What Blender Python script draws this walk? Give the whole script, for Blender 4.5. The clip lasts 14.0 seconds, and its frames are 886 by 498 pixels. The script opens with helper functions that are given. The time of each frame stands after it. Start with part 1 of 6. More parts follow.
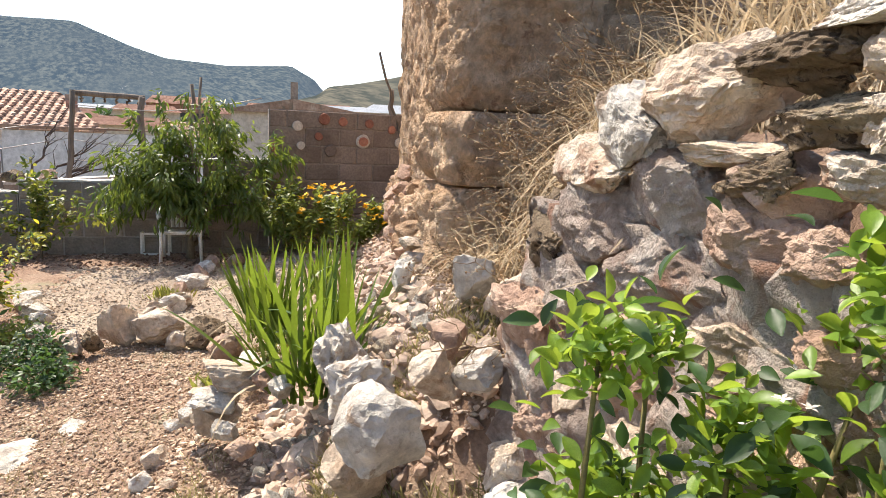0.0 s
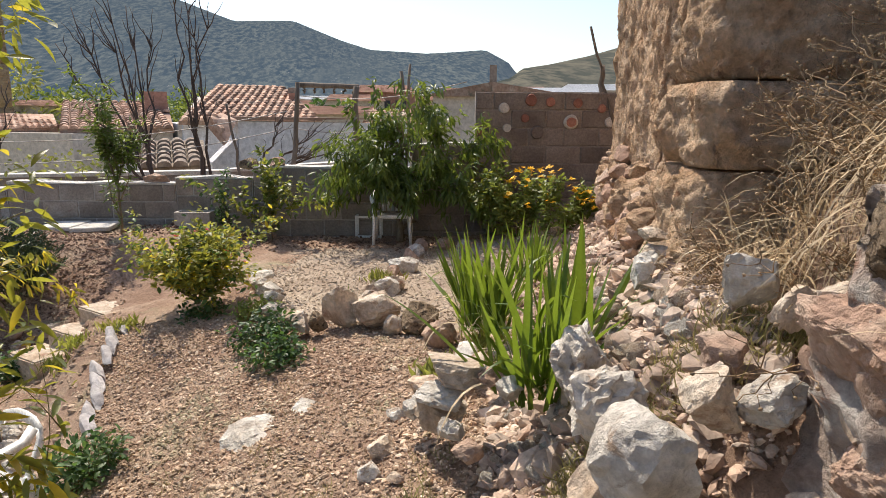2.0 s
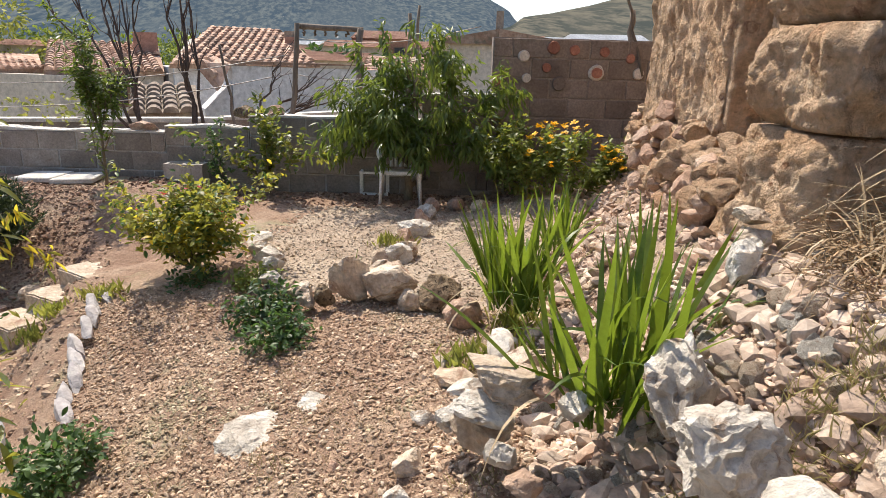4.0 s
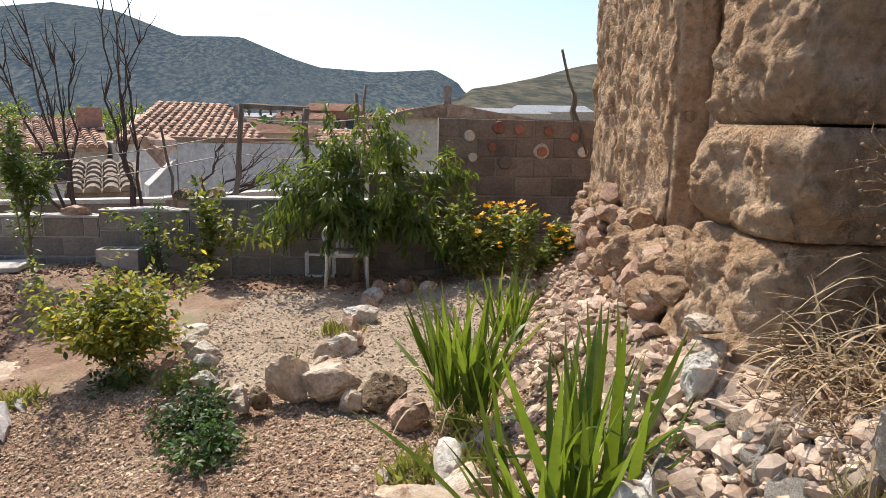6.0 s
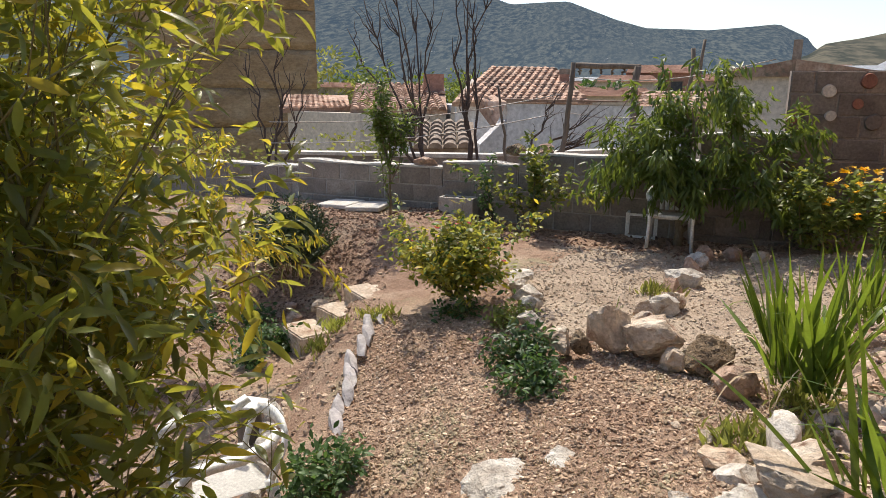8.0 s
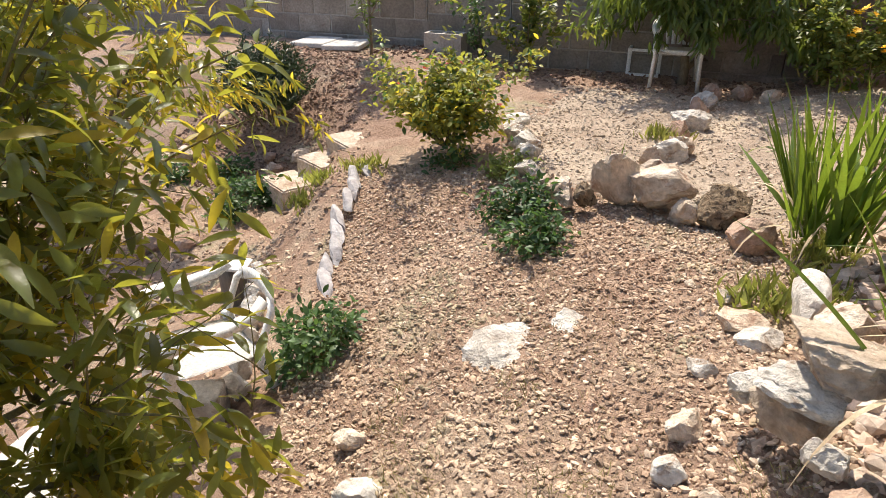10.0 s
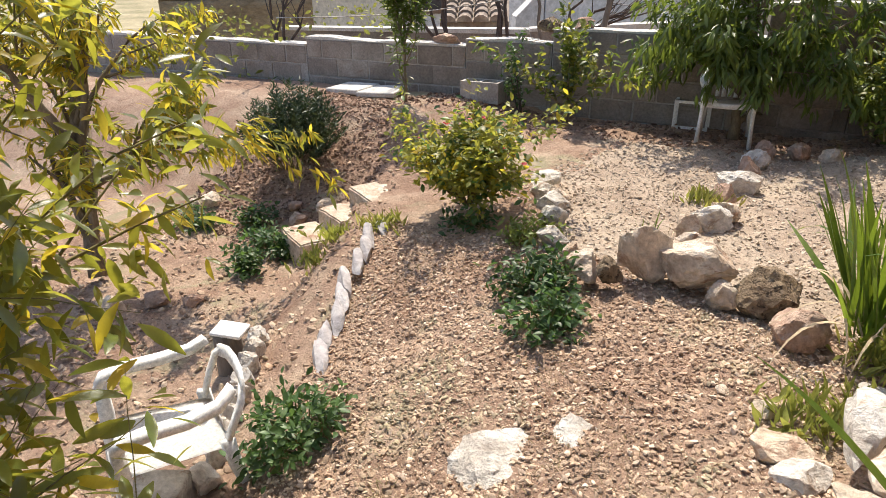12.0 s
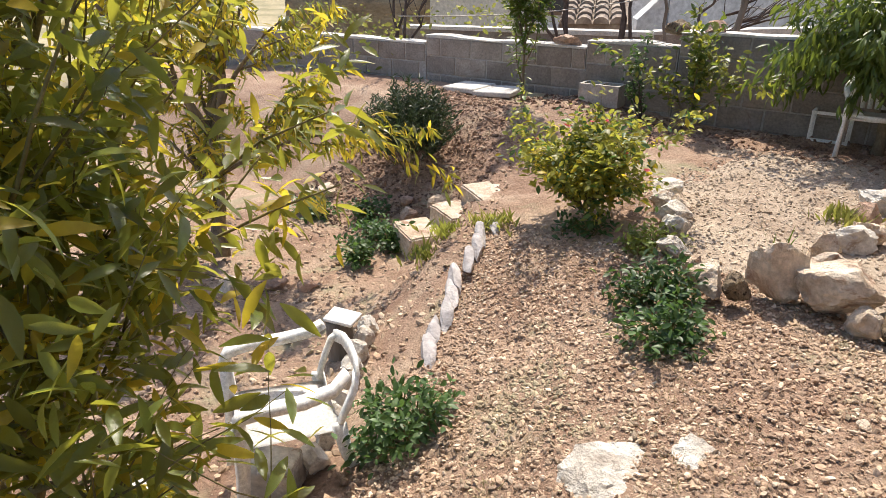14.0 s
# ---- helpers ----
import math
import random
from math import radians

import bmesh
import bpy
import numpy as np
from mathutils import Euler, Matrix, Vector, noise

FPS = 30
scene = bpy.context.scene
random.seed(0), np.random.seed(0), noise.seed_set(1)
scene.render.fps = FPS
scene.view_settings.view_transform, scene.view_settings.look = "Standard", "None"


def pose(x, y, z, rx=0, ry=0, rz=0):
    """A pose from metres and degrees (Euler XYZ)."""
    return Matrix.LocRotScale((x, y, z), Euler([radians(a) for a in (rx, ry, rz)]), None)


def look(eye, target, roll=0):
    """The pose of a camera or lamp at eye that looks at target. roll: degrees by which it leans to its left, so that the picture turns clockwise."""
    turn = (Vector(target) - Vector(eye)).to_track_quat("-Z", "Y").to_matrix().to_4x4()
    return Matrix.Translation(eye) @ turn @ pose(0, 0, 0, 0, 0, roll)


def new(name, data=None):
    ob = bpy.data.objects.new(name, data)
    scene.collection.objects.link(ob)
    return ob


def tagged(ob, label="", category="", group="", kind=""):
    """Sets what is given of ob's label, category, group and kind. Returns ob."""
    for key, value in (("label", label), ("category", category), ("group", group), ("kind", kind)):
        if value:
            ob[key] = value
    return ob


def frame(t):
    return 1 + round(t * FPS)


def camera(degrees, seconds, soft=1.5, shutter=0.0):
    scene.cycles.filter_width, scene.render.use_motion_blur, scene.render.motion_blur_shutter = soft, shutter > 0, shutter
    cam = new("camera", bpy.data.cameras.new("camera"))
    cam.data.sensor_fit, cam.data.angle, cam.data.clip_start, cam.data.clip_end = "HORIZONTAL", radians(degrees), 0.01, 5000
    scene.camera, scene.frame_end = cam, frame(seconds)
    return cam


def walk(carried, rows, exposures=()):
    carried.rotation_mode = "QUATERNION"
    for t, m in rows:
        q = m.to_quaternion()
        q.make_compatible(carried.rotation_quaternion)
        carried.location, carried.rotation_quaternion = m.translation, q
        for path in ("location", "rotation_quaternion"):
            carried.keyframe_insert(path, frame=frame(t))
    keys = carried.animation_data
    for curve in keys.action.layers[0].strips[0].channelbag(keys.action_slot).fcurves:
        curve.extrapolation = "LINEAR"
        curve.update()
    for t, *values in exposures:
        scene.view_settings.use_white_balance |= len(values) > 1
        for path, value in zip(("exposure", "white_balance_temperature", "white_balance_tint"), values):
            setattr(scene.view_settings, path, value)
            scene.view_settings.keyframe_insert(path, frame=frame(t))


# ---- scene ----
cam = camera(67.0, 14.0, soft=0.85)
PATH = [
    (0, (-0.012, 0.263, 1.265), (0.001, 2.233, 0.923), 2.5),
    (0.5, (-0.083, 0.306, 1.297), (-0.249, 2.276, 0.995), 4.3),
    (1, (-0.166, 0.315, 1.273), (-0.5, 2.249, 0.891), 1.5),
    (1.5, (-0.23, 0.307, 1.281), (-0.739, 2.203, 0.896), 1.6),
    (2, (-0.209, 0.487, 1.252), (-0.751, 2.369, 0.843), 0.4),
    (2.2, (-0.2, 0.526, 1.25), (-0.754, 2.399, 0.82), 0.2),
    (4.3, (-0.536, 1.053, 1.217), (-1.049, 2.894, 0.627), 1.8),
    (4.5, (-0.533, 1.126, 1.21), (-1.059, 2.955, 0.595), 2.3),
    (5, (-0.507, 1.213, 1.264), (-1.028, 3.077, 0.759), 2.5),
    (5.5, (-0.495, 1.203, 1.302), (-0.859, 3.126, 0.891), 3.1),
    (6, (-0.51, 1.151, 1.337), (-0.91, 3.078, 0.983), 1.1),
    (6.5, (-0.553, 1.103, 1.342), (-1.236, 2.957, 1.033), 0.4),
    (7, (-0.578, 1.072, 1.331), (-1.575, 2.775, 1.01), 0.2),
    (7.5, (-0.585, 1.038, 1.29), (-1.78, 2.592, 0.895), 0.4),
    (8, (-0.586, 1.032, 1.268), (-1.787, 2.562, 0.802), 0.4),
    (8.5, (-0.567, 1.035, 1.289), (-1.737, 2.488, 0.567), -1.5),
    (10.8, (-0.922, 1.459, 1.18), (-1.964, 2.897, 0.26), 0.9),
    (11, (-0.895, 1.515, 1.195), (-2.013, 2.926, 0.324), -0.1),
    (11.5, (-0.881, 1.643, 1.235), (-2.098, 2.969, 0.363), -1.2),
    (12, (-0.869, 1.67, 1.241), (-2.083, 3.038, 0.434), -0.3),
    (12.5, (-0.866, 1.662, 1.233), (-2.08, 3.036, 0.433), -0.1),
    (13, (-0.871, 1.678, 1.244), (-2.072, 3.063, 0.443), -0.5),
    (13.5, (-0.891, 1.65, 1.242), (-2.194, 2.966, 0.486), -0.4),
    (14, (-0.94, 1.622, 1.224), (-2.357, 2.783, 0.421), -0.1),
]
EXPOSURES = [(0.0, 0.88), (0.7, 0.43), (1.5, 0.34), (2.2, 0.35), (4.5, 0.55), (5.5, 0.5), (6.3, 0.17), (7.0, 0.0), (7.5, 0.12), (8.0, 0.26), (8.6, 0.58), (11.0, 0.66), (14.0, 0.68)]
walk(cam, [(t, look(eye, target, roll)) for t, eye, target, roll in PATH], EXPOSURES)

# ---- light ----
SUN_AZ, SUN_EL = 46.0, 56.0  # degrees to the left of +y, and above the horizon
world = bpy.data.worlds.new("sky")
scene.world = world
world.use_nodes = True
wn = world.node_tree
wn.nodes.clear()
sky = wn.nodes.new("ShaderNodeTexSky")
sky.sky_type = "NISHITA"
sky.sun_disc = False
sky.sun_elevation = radians(SUN_EL)
sky.sun_rotation = radians(-SUN_AZ)
sky.altitude = 700
sky.air_density = 1.0
sky.dust_density = 3.0
sky.ozone_density = 1.0
wbg = wn.nodes.new("ShaderNodeBackground")
wbg.inputs["Strength"].default_value = 0.16
wout = wn.nodes.new("ShaderNodeOutputWorld")
wn.links.new(sky.outputs[0], wbg.inputs[0])
wn.links.new(wbg.outputs[0], wout.inputs[0])

sun_data = bpy.data.lights.new("sun", "SUN")
sun_data.energy = 4.7
sun_data.angle = radians(0.6)
sun_data.color = (1.0, 0.9, 0.765)
sun_way = Vector((-math.sin(radians(SUN_AZ)) * math.cos(radians(SUN_EL)), math.cos(radians(SUN_AZ)) * math.cos(radians(SUN_EL)), math.sin(radians(SUN_EL))))
sun = new("sun", sun_data)
sun.matrix_world = look(sun_way * 50, (0, 0, 0))

# ---- materials ----
def ramp(nt, fac, stops):
    n = nt.nodes.new("ShaderNodeValToRGB")
    el = n.color_ramp.elements
    while len(el) < len(stops):
        el.new(0.5)
    for e, (p, c) in zip(el, stops):
        e.position, e.color = p, (*c, 1)
    nt.links.new(fac, n.inputs[0])
    return n.outputs[0]


def mix(nt, fac, a, b, blend="MIX"):
    n = nt.nodes.new("ShaderNodeMix")
    n.data_type, n.blend_type = "RGBA", blend
    for value, sock in ((fac, n.inputs[0]), (a, n.inputs[6]), (b, n.inputs[7])):
        if isinstance(value, (int, float)):
            sock.default_value = value
        elif isinstance(value, tuple):
            sock.default_value = (*value, 1)
        else:
            nt.links.new(value, sock)
    return n.outputs[2]


def tex(nt, vec, kind, scale, detail=4.0, rough=0.6, distortion=0.0):
    n = nt.nodes.new("ShaderNodeTexNoise" if kind == "noise" else "ShaderNodeTexVoronoi")
    n.inputs["Scale"].default_value = scale
    if kind == "noise":
        n.inputs["Detail"].default_value, n.inputs["Roughness"].default_value, n.inputs["Distortion"].default_value = detail, rough, distortion
    nt.links.new(vec, n.inputs["Vector"])
    return n.outputs[0]


def material(name, stops, scale=3.0, fine=40.0, rough=0.9, bump=0.3, bump_scale=60.0, vary=0.0, island=0.0, spots=None, metal=0.0,
             trans=0.0, trans_colour=None, stretch=(1, 1, 1), depth=0.01, spec=0.3):
    """stops: colour ramp over a coarse noise; fine noise mottles it; vary/island: brightness from piece to piece; spots: (colour, scale, threshold)."""
    m = bpy.data.materials.new(name)
    m.use_nodes = True
    nt = m.node_tree
    nt.nodes.clear()
    out = nt.nodes.new("ShaderNodeOutputMaterial")
    p = nt.nodes.new("ShaderNodeBsdfPrincipled")
    p.inputs["Roughness"].default_value = rough
    p.inputs["Metallic"].default_value = metal
    p.inputs["Specular IOR Level"].default_value = spec
    co = nt.nodes.new("ShaderNodeTexCoord")
    info = nt.nodes.new("ShaderNodeObjectInfo")
    mp = nt.nodes.new("ShaderNodeMapping")
    mp.inputs["Scale"].default_value = stretch
    off = nt.nodes.new("ShaderNodeVectorMath")
    off.operation = "SCALE"
    off.inputs[0].default_value = (17, 31, 23)
    nt.links.new(info.outputs["Random"], off.inputs["Scale"])
    nt.links.new(off.outputs[0], mp.inputs["Location"])
    nt.links.new(co.outputs["Object"], mp.inputs["Vector"])
    vec = mp.outputs[0]
    col = ramp(nt, tex(nt, vec, "noise", scale, 5, 0.62, 0.4), stops)
    f = tex(nt, vec, "noise", fine, 4, 0.7)
    col = mix(nt, 0.55, col, ramp(nt, f, [(0.28, (0.42, 0.42, 0.42)), (0.72, (1.5, 1.5, 1.5))]), "MULTIPLY")
    if spots:
        s = tex(nt, vec, "noise", spots[1], 6, 0.65, 0.6)
        col = mix(nt, ramp(nt, s, [(spots[2], (0, 0, 0)), (min(spots[2] + 0.08, 1), (1, 1, 1))]), col, spots[0])
    geo = nt.nodes.new("ShaderNodeNewGeometry")
    for amount, src in ((vary, info.outputs["Random"]), (island, geo.outputs["Random Per Island"])):
        if amount:
            col = mix(nt, 1.0, col, ramp(nt, src, [(0.0, (1 - amount,) * 3), (1.0, (1 + amount, 1 + amount * 0.92, 1 + amount * 0.8))]), "MULTIPLY")
    nt.links.new(col, p.inputs["Base Color"])
    if bump:
        b = nt.nodes.new("ShaderNodeBump")
        b.inputs["Strength"].default_value = bump
        b.inputs["Distance"].default_value = depth
        nt.links.new(tex(nt, vec, "noise", bump_scale, 6, 0.7), b.inputs["Height"])
        nt.links.new(b.outputs[0], p.inputs["Normal"])
    if trans:
        tr = nt.nodes.new("ShaderNodeBsdfTranslucent")
        if trans_colour:
            nt.links.new(mix(nt, 0.5, col, trans_colour), tr.inputs["Color"])
        else:
            nt.links.new(col, tr.inputs["Color"])
        ms = nt.nodes.new("ShaderNodeMixShader")
        ms.inputs[0].default_value = trans
        nt.links.new(p.outputs[0], ms.inputs[1])
        nt.links.new(tr.outputs[0], ms.inputs[2])
        nt.links.new(ms.outputs[0], out.inputs[0])
    else:
        nt.links.new(p.outputs[0], out.inputs[0])
    return m


M_SOIL = material("soil", [(0.3, (0.25, 0.15, 0.10)), (0.5, (0.38, 0.255, 0.18)), (0.7, (0.50, 0.38, 0.275))], 1.9, 46, 0.97, 1.0, 70, spots=((0.34, 0.30, 0.19), 1.3, 0.57), depth=0.025)
M_LAND = material("dry_land", [(0.3, (0.16, 0.15, 0.07)), (0.5, (0.27, 0.23, 0.13)), (0.7, (0.38, 0.32, 0.2))], 0.12, 1.5, 0.95, 0.0)
M_GRAVEL = material("gravel_bits", [(0.3, (0.44, 0.295, 0.205)), (0.5, (0.57, 0.435, 0.325)), (0.7, (0.70, 0.59, 0.47))], 9, 60, 0.95, 0.3, 120, island=0.3)
M_CLOD = material("soil_clods", [(0.3, (0.27, 0.18, 0.125)), (0.5, (0.41, 0.30, 0.215)), (0.68, (0.52, 0.41, 0.305))], 1.7, 60, 0.97, 0.5, 90, island=0.36, spots=((0.36, 0.31, 0.21), 1.1, 0.57))
M_STONE = material("limestone", [(0.3, (0.44, 0.32, 0.225)), (0.5, (0.62, 0.50, 0.385)), (0.7, (0.76, 0.68, 0.57))], 6, 30, 0.94, 1.0, 26, vary=0.14, spots=((0.36, 0.23, 0.16), 7, 0.57), depth=0.03)
M_PALE = material("pale_limestone", [(0.3, (0.44, 0.38, 0.32)), (0.5, (0.62, 0.57, 0.50)), (0.7, (0.78, 0.75, 0.70))], 7, 24, 0.92, 1.0, 24, vary=0.1, spots=((0.34, 0.25, 0.18), 8, 0.58), depth=0.03)
M_EDGE = material("grey_slate", [(0.3, (0.28, 0.26, 0.265)), (0.5, (0.41, 0.385, 0.385)), (0.7, (0.56, 0.535, 0.52))], 6, 24, 0.9, 0.7, 26, vary=0.2, depth=0.02)
M_PATH = material("pale_path_gravel", [(0.3, (0.35, 0.28, 0.21)), (0.5, (0.44, 0.365, 0.285)), (0.7, (0.53, 0.455, 0.365))], 2.5, 60, 0.96, 0.3, 120, island=0.25)
M_PATHSOIL = material("pale_path_soil", [(0.3, (0.30, 0.225, 0.165)), (0.5, (0.39, 0.31, 0.235)), (0.7, (0.47, 0.39, 0.30))], 2.2, 46, 0.97, 0.8, 80, spots=((0.40, 0.37, 0.24), 1.5, 0.6), depth=0.015)
M_RUBBLE = material("pinkish_rubble", [(0.3, (0.38, 0.255, 0.19)), (0.5, (0.54, 0.415, 0.33)), (0.7, (0.68, 0.58, 0.49))], 5, 30, 0.94, 0.8, 40, vary=0.15, island=0.34, depth=0.01)
# Mulch of the planted bank; at the wall foot its dark tone stands for shade.
M_MULCH_SHADE = material("dark_mulch_and_shade", [(0.3, (0.15, 0.09, 0.065)), (0.7, (0.32, 0.215, 0.155))], 3, 60, 0.97, 0.4, 90, island=0.4)
M_REDST = material("reddish_stone", [(0.3, (0.34, 0.21, 0.15)), (0.5, (0.46, 0.31, 0.23)), (0.7, (0.58, 0.45, 0.35))], 5, 24, 0.94, 1.0, 26, vary=0.15, spots=((0.27, 0.18, 0.13), 6, 0.58), depth=0.03)
M_POROUS = material("porous_stone", [(0.3, (0.20, 0.135, 0.085)), (0.5, (0.35, 0.26, 0.17)), (0.7, (0.50, 0.41, 0.29))], 8, 40, 0.95, 1.0, 46, vary=0.12, spots=((0.07, 0.05, 0.035), 34, 0.54), depth=0.05)
M_TOWER = material("sandstone", [(0.25, (0.47, 0.27, 0.155)), (0.45, (0.64, 0.43, 0.27)), (0.6, (0.72, 0.52, 0.355)), (0.78, (0.83, 0.68, 0.51))], 4.2, 26, 0.95, 1.0, 42, vary=0.12, spots=((0.36, 0.20, 0.12), 12, 0.59), depth=0.07)
M_MORTAR = material("earth_mortar", [(0.3, (0.40, 0.285, 0.22)), (0.5, (0.58, 0.475, 0.405)), (0.7, (0.70, 0.64, 0.575))], 7, 34, 0.97, 1.0, 44, spots=((0.40, 0.235, 0.165), 6, 0.56), depth=0.06)
M_BLOCK = material("grey_concrete_block", [(0.3, (0.21, 0.175, 0.15)), (0.5, (0.285, 0.245, 0.21)), (0.7, (0.37, 0.33, 0.29))], 3, 50, 0.95, 0.6, 80, vary=0.14, spots=((0.22, 0.16, 0.13), 4, 0.64), depth=0.006)
M_BROWNBLOCK = material("brown_rendered_block", [(0.3, (0.16, 0.125, 0.105)), (0.5, (0.225, 0.18, 0.15)), (0.7, (0.30, 0.25, 0.215))], 2.5, 44, 0.95, 0.6, 70, vary=0.16, spots=((0.30, 0.26, 0.22), 4, 0.68), depth=0.006)
M_JOINT = material("wall_mortar", [(0.3, (0.32, 0.29, 0.26)), (0.7, (0.48, 0.45, 0.41))], 5, 60, 0.96, 0.5, 70)
M_BROWNJOINT = material("brown_mortar", [(0.3, (0.20, 0.16, 0.135)), (0.7, (0.33, 0.28, 0.24))], 5, 60, 0.96, 0.5, 70)
M_CAP = material("wall_cap_mortar", [(0.3, (0.48, 0.45, 0.40)), (0.7, (0.66, 0.63, 0.58))], 6, 50, 0.95, 0.6, 60)
M_WHITEWALL = material("weathered_white_render", [(0.25, (0.50, 0.49, 0.50)), (0.5, (0.60, 0.59, 0.60)), (0.75, (0.68, 0.67, 0.67))], 0.8, 9, 0.92, 0.2, 30, spots=((0.42, 0.40, 0.38), 1.4, 0.66))
M_BEIGE = material("beige_render", [(0.25, (0.42, 0.36, 0.30)), (0.5, (0.52, 0.46, 0.40)), (0.75, (0.60, 0.55, 0.49))], 0.6, 9, 0.92, 0.2, 30, spots=((0.36, 0.3, 0.25), 1.1, 0.66))
M_TILE = material("clay_roof_tile", [(0.3, (0.30, 0.18, 0.13)), (0.5, (0.42, 0.28, 0.21)), (0.7, (0.55, 0.43, 0.35))], 3, 14, 0.9, 0.3, 40, vary=0.3, island=0.45, spots=((0.22, 0.19, 0.14), 2.2, 0.62))
M_OLDTILE = material("old_dark_roof_tile", [(0.3, (0.15, 0.115, 0.09)), (0.5, (0.24, 0.19, 0.15)), (0.7, (0.34, 0.29, 0.23))], 3, 14, 0.93, 0.3, 40, island=0.3)
M_WOOD = material("grey_weathered_wood", [(0.3, (0.11, 0.085, 0.065)), (0.7, (0.24, 0.2, 0.16))], 6, 40, 0.9, 0.5, 60, stretch=(1, 1, 0.15))
M_BARK = material("grey_brown_bark", [(0.3, (0.12, 0.09, 0.06)), (0.7, (0.26, 0.21, 0.14))], 14, 70, 0.95, 0.6, 70, stretch=(1, 1, 0.4))
M_GREENBARK = material("young_green_brown_bark", [(0.3, (0.12, 0.10, 0.035)), (0.7, (0.24, 0.20, 0.08))], 14, 70, 0.85, 0.4, 70)
M_DARKTWIG = material("bare_dark_twig", [(0.3, (0.055, 0.04, 0.035)), (0.7, (0.12, 0.09, 0.075))], 8, 50, 0.9, 0.3, 60)
M_PLASTIC = material("white_plastic", [(0.3, (0.74, 0.73, 0.69)), (0.7, (0.82, 0.81, 0.78))], 4, 60, 0.42, 0.08, 80, spots=((0.62, 0.59, 0.53), 5, 0.7), spec=0.5)


def leafy(name, a, b, c, trans=0.45, tcol=None, rough=0.45, island=0.35):
    return material(name, [(0.25, a), (0.5, b), (0.75, c)], 2.2, 30, rough, 0.15, 60, vary=0.25, island=island, trans=trans, trans_colour=tcol, spec=0.45)


M_ALMOND = leafy("almond_leaf", (0.045, 0.075, 0.022), (0.085, 0.125, 0.032), (0.18, 0.20, 0.045), 0.5, (0.74, 0.68, 0.06), 0.30, 0.5)
M_YELLOWLEAF = leafy("yellow_leaf", (0.3, 0.25, 0.03), (0.46, 0.37, 0.04), (0.55, 0.4, 0.07), 0.6, (0.9, 0.72, 0.06))
M_PEACH = leafy("peach_leaf", (0.04, 0.075, 0.02), (0.075, 0.12, 0.028), (0.13, 0.18, 0.045), 0.42, (0.36, 0.44, 0.05), 0.4)
M_ROSELEAF = leafy("rose_leaf", (0.11, 0.13, 0.03), (0.20, 0.22, 0.05), (0.30, 0.30, 0.07), 0.5, (0.62, 0.60, 0.07))
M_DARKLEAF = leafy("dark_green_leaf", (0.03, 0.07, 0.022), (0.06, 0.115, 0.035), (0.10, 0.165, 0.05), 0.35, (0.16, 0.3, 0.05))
M_ROSEMARY = leafy("rosemary_leaf", (0.03, 0.05, 0.022), (0.05, 0.08, 0.03), (0.09, 0.12, 0.05), 0.2)
M_MARILEAF = leafy("marigold_leaf", (0.09, 0.14, 0.03), (0.16, 0.21, 0.05), (0.23, 0.27, 0.07), 0.4, (0.36, 0.42, 0.06))
M_BRIGHTLEAF = leafy("bright_green_leaf", (0.09, 0.18, 0.025), (0.18, 0.30, 0.04), (0.30, 0.42, 0.07), 0.5, (0.55, 0.65, 0.06), 0.38)
M_IRIS = leafy("iris_blade", (0.032, 0.075, 0.016), (0.065, 0.13, 0.022), (0.14, 0.21, 0.035), 0.45, (0.36, 0.46, 0.03), 0.4, 0.45)
M_STRAW = leafy("dry_straw", (0.48, 0.37, 0.235), (0.61, 0.50, 0.345), (0.74, 0.64, 0.48), 0.35, None, 0.8)
M_DRYSTEM = leafy("dry_stem", (0.30, 0.21, 0.13), (0.44, 0.32, 0.20), (0.58, 0.45, 0.28), 0.25, None, 0.85)
M_GRASS = leafy("short_dry_grass", (0.2, 0.19, 0.07), (0.3, 0.27, 0.11), (0.4, 0.35, 0.17), 0.3, None, 0.7)
M_WEED = leafy("yellow_green_weed", (0.2, 0.24, 0.05), (0.3, 0.32, 0.07), (0.4, 0.38, 0.1), 0.35, None, 0.7)
M_ORANGE = leafy("orange_petal", (0.75, 0.40, 0.01), (0.85, 0.52, 0.02), (0.9, 0.62, 0.04), 0.3, None, 0.6)
M_REDROSE = leafy("pink_red_petal", (0.5, 0.03, 0.05), (0.6, 0.06, 0.09), (0.65, 0.12, 0.16), 0.3, None, 0.6)

# ---- builders ----
rng = random.Random(7)


def sstep(a, b, v):
    u = min(max((v - a) / (b - a), 0.0), 1.0)
    return u * u * (3 - 2 * u)


def lerp_table(table, v):
    if v <= table[0][0]:
        return table[0][1]
    for (a, p), (b, q) in zip(table, table[1:]):
        if v <= b:
            return p + (q - p) * (v - a) / (b - a)
    return table[-1][1]


def put(name, mesh, mats, parent=None, label="", smooth=True):
    if not isinstance(mats, (list, tuple)):
        mats = [mats]
    if not mesh.materials:
        for m in mats:
            mesh.materials.append(m)
    if smooth:
        mesh.polygons.foreach_set("use_smooth", [True] * len(mesh.polygons))
    ob = new(name, mesh)
    if parent is not None:
        ob.parent = parent
    if label:
        ob["label"] = label
    return ob


def part(name, bm, mats, parent=None, label="", smooth=True):
    mesh = bpy.data.meshes.new(name)
    bm.to_mesh(mesh)
    bm.free()
    return put(name, mesh, mats, parent, label, smooth)


def thing(name, loc, label, category, group="", rz=0.0, kind=""):
    ob = new(name)
    ob.empty_display_size = 0.1
    ob.matrix_world = pose(*loc, 0, 0, rz)
    return tagged(ob, label, category, group, kind)


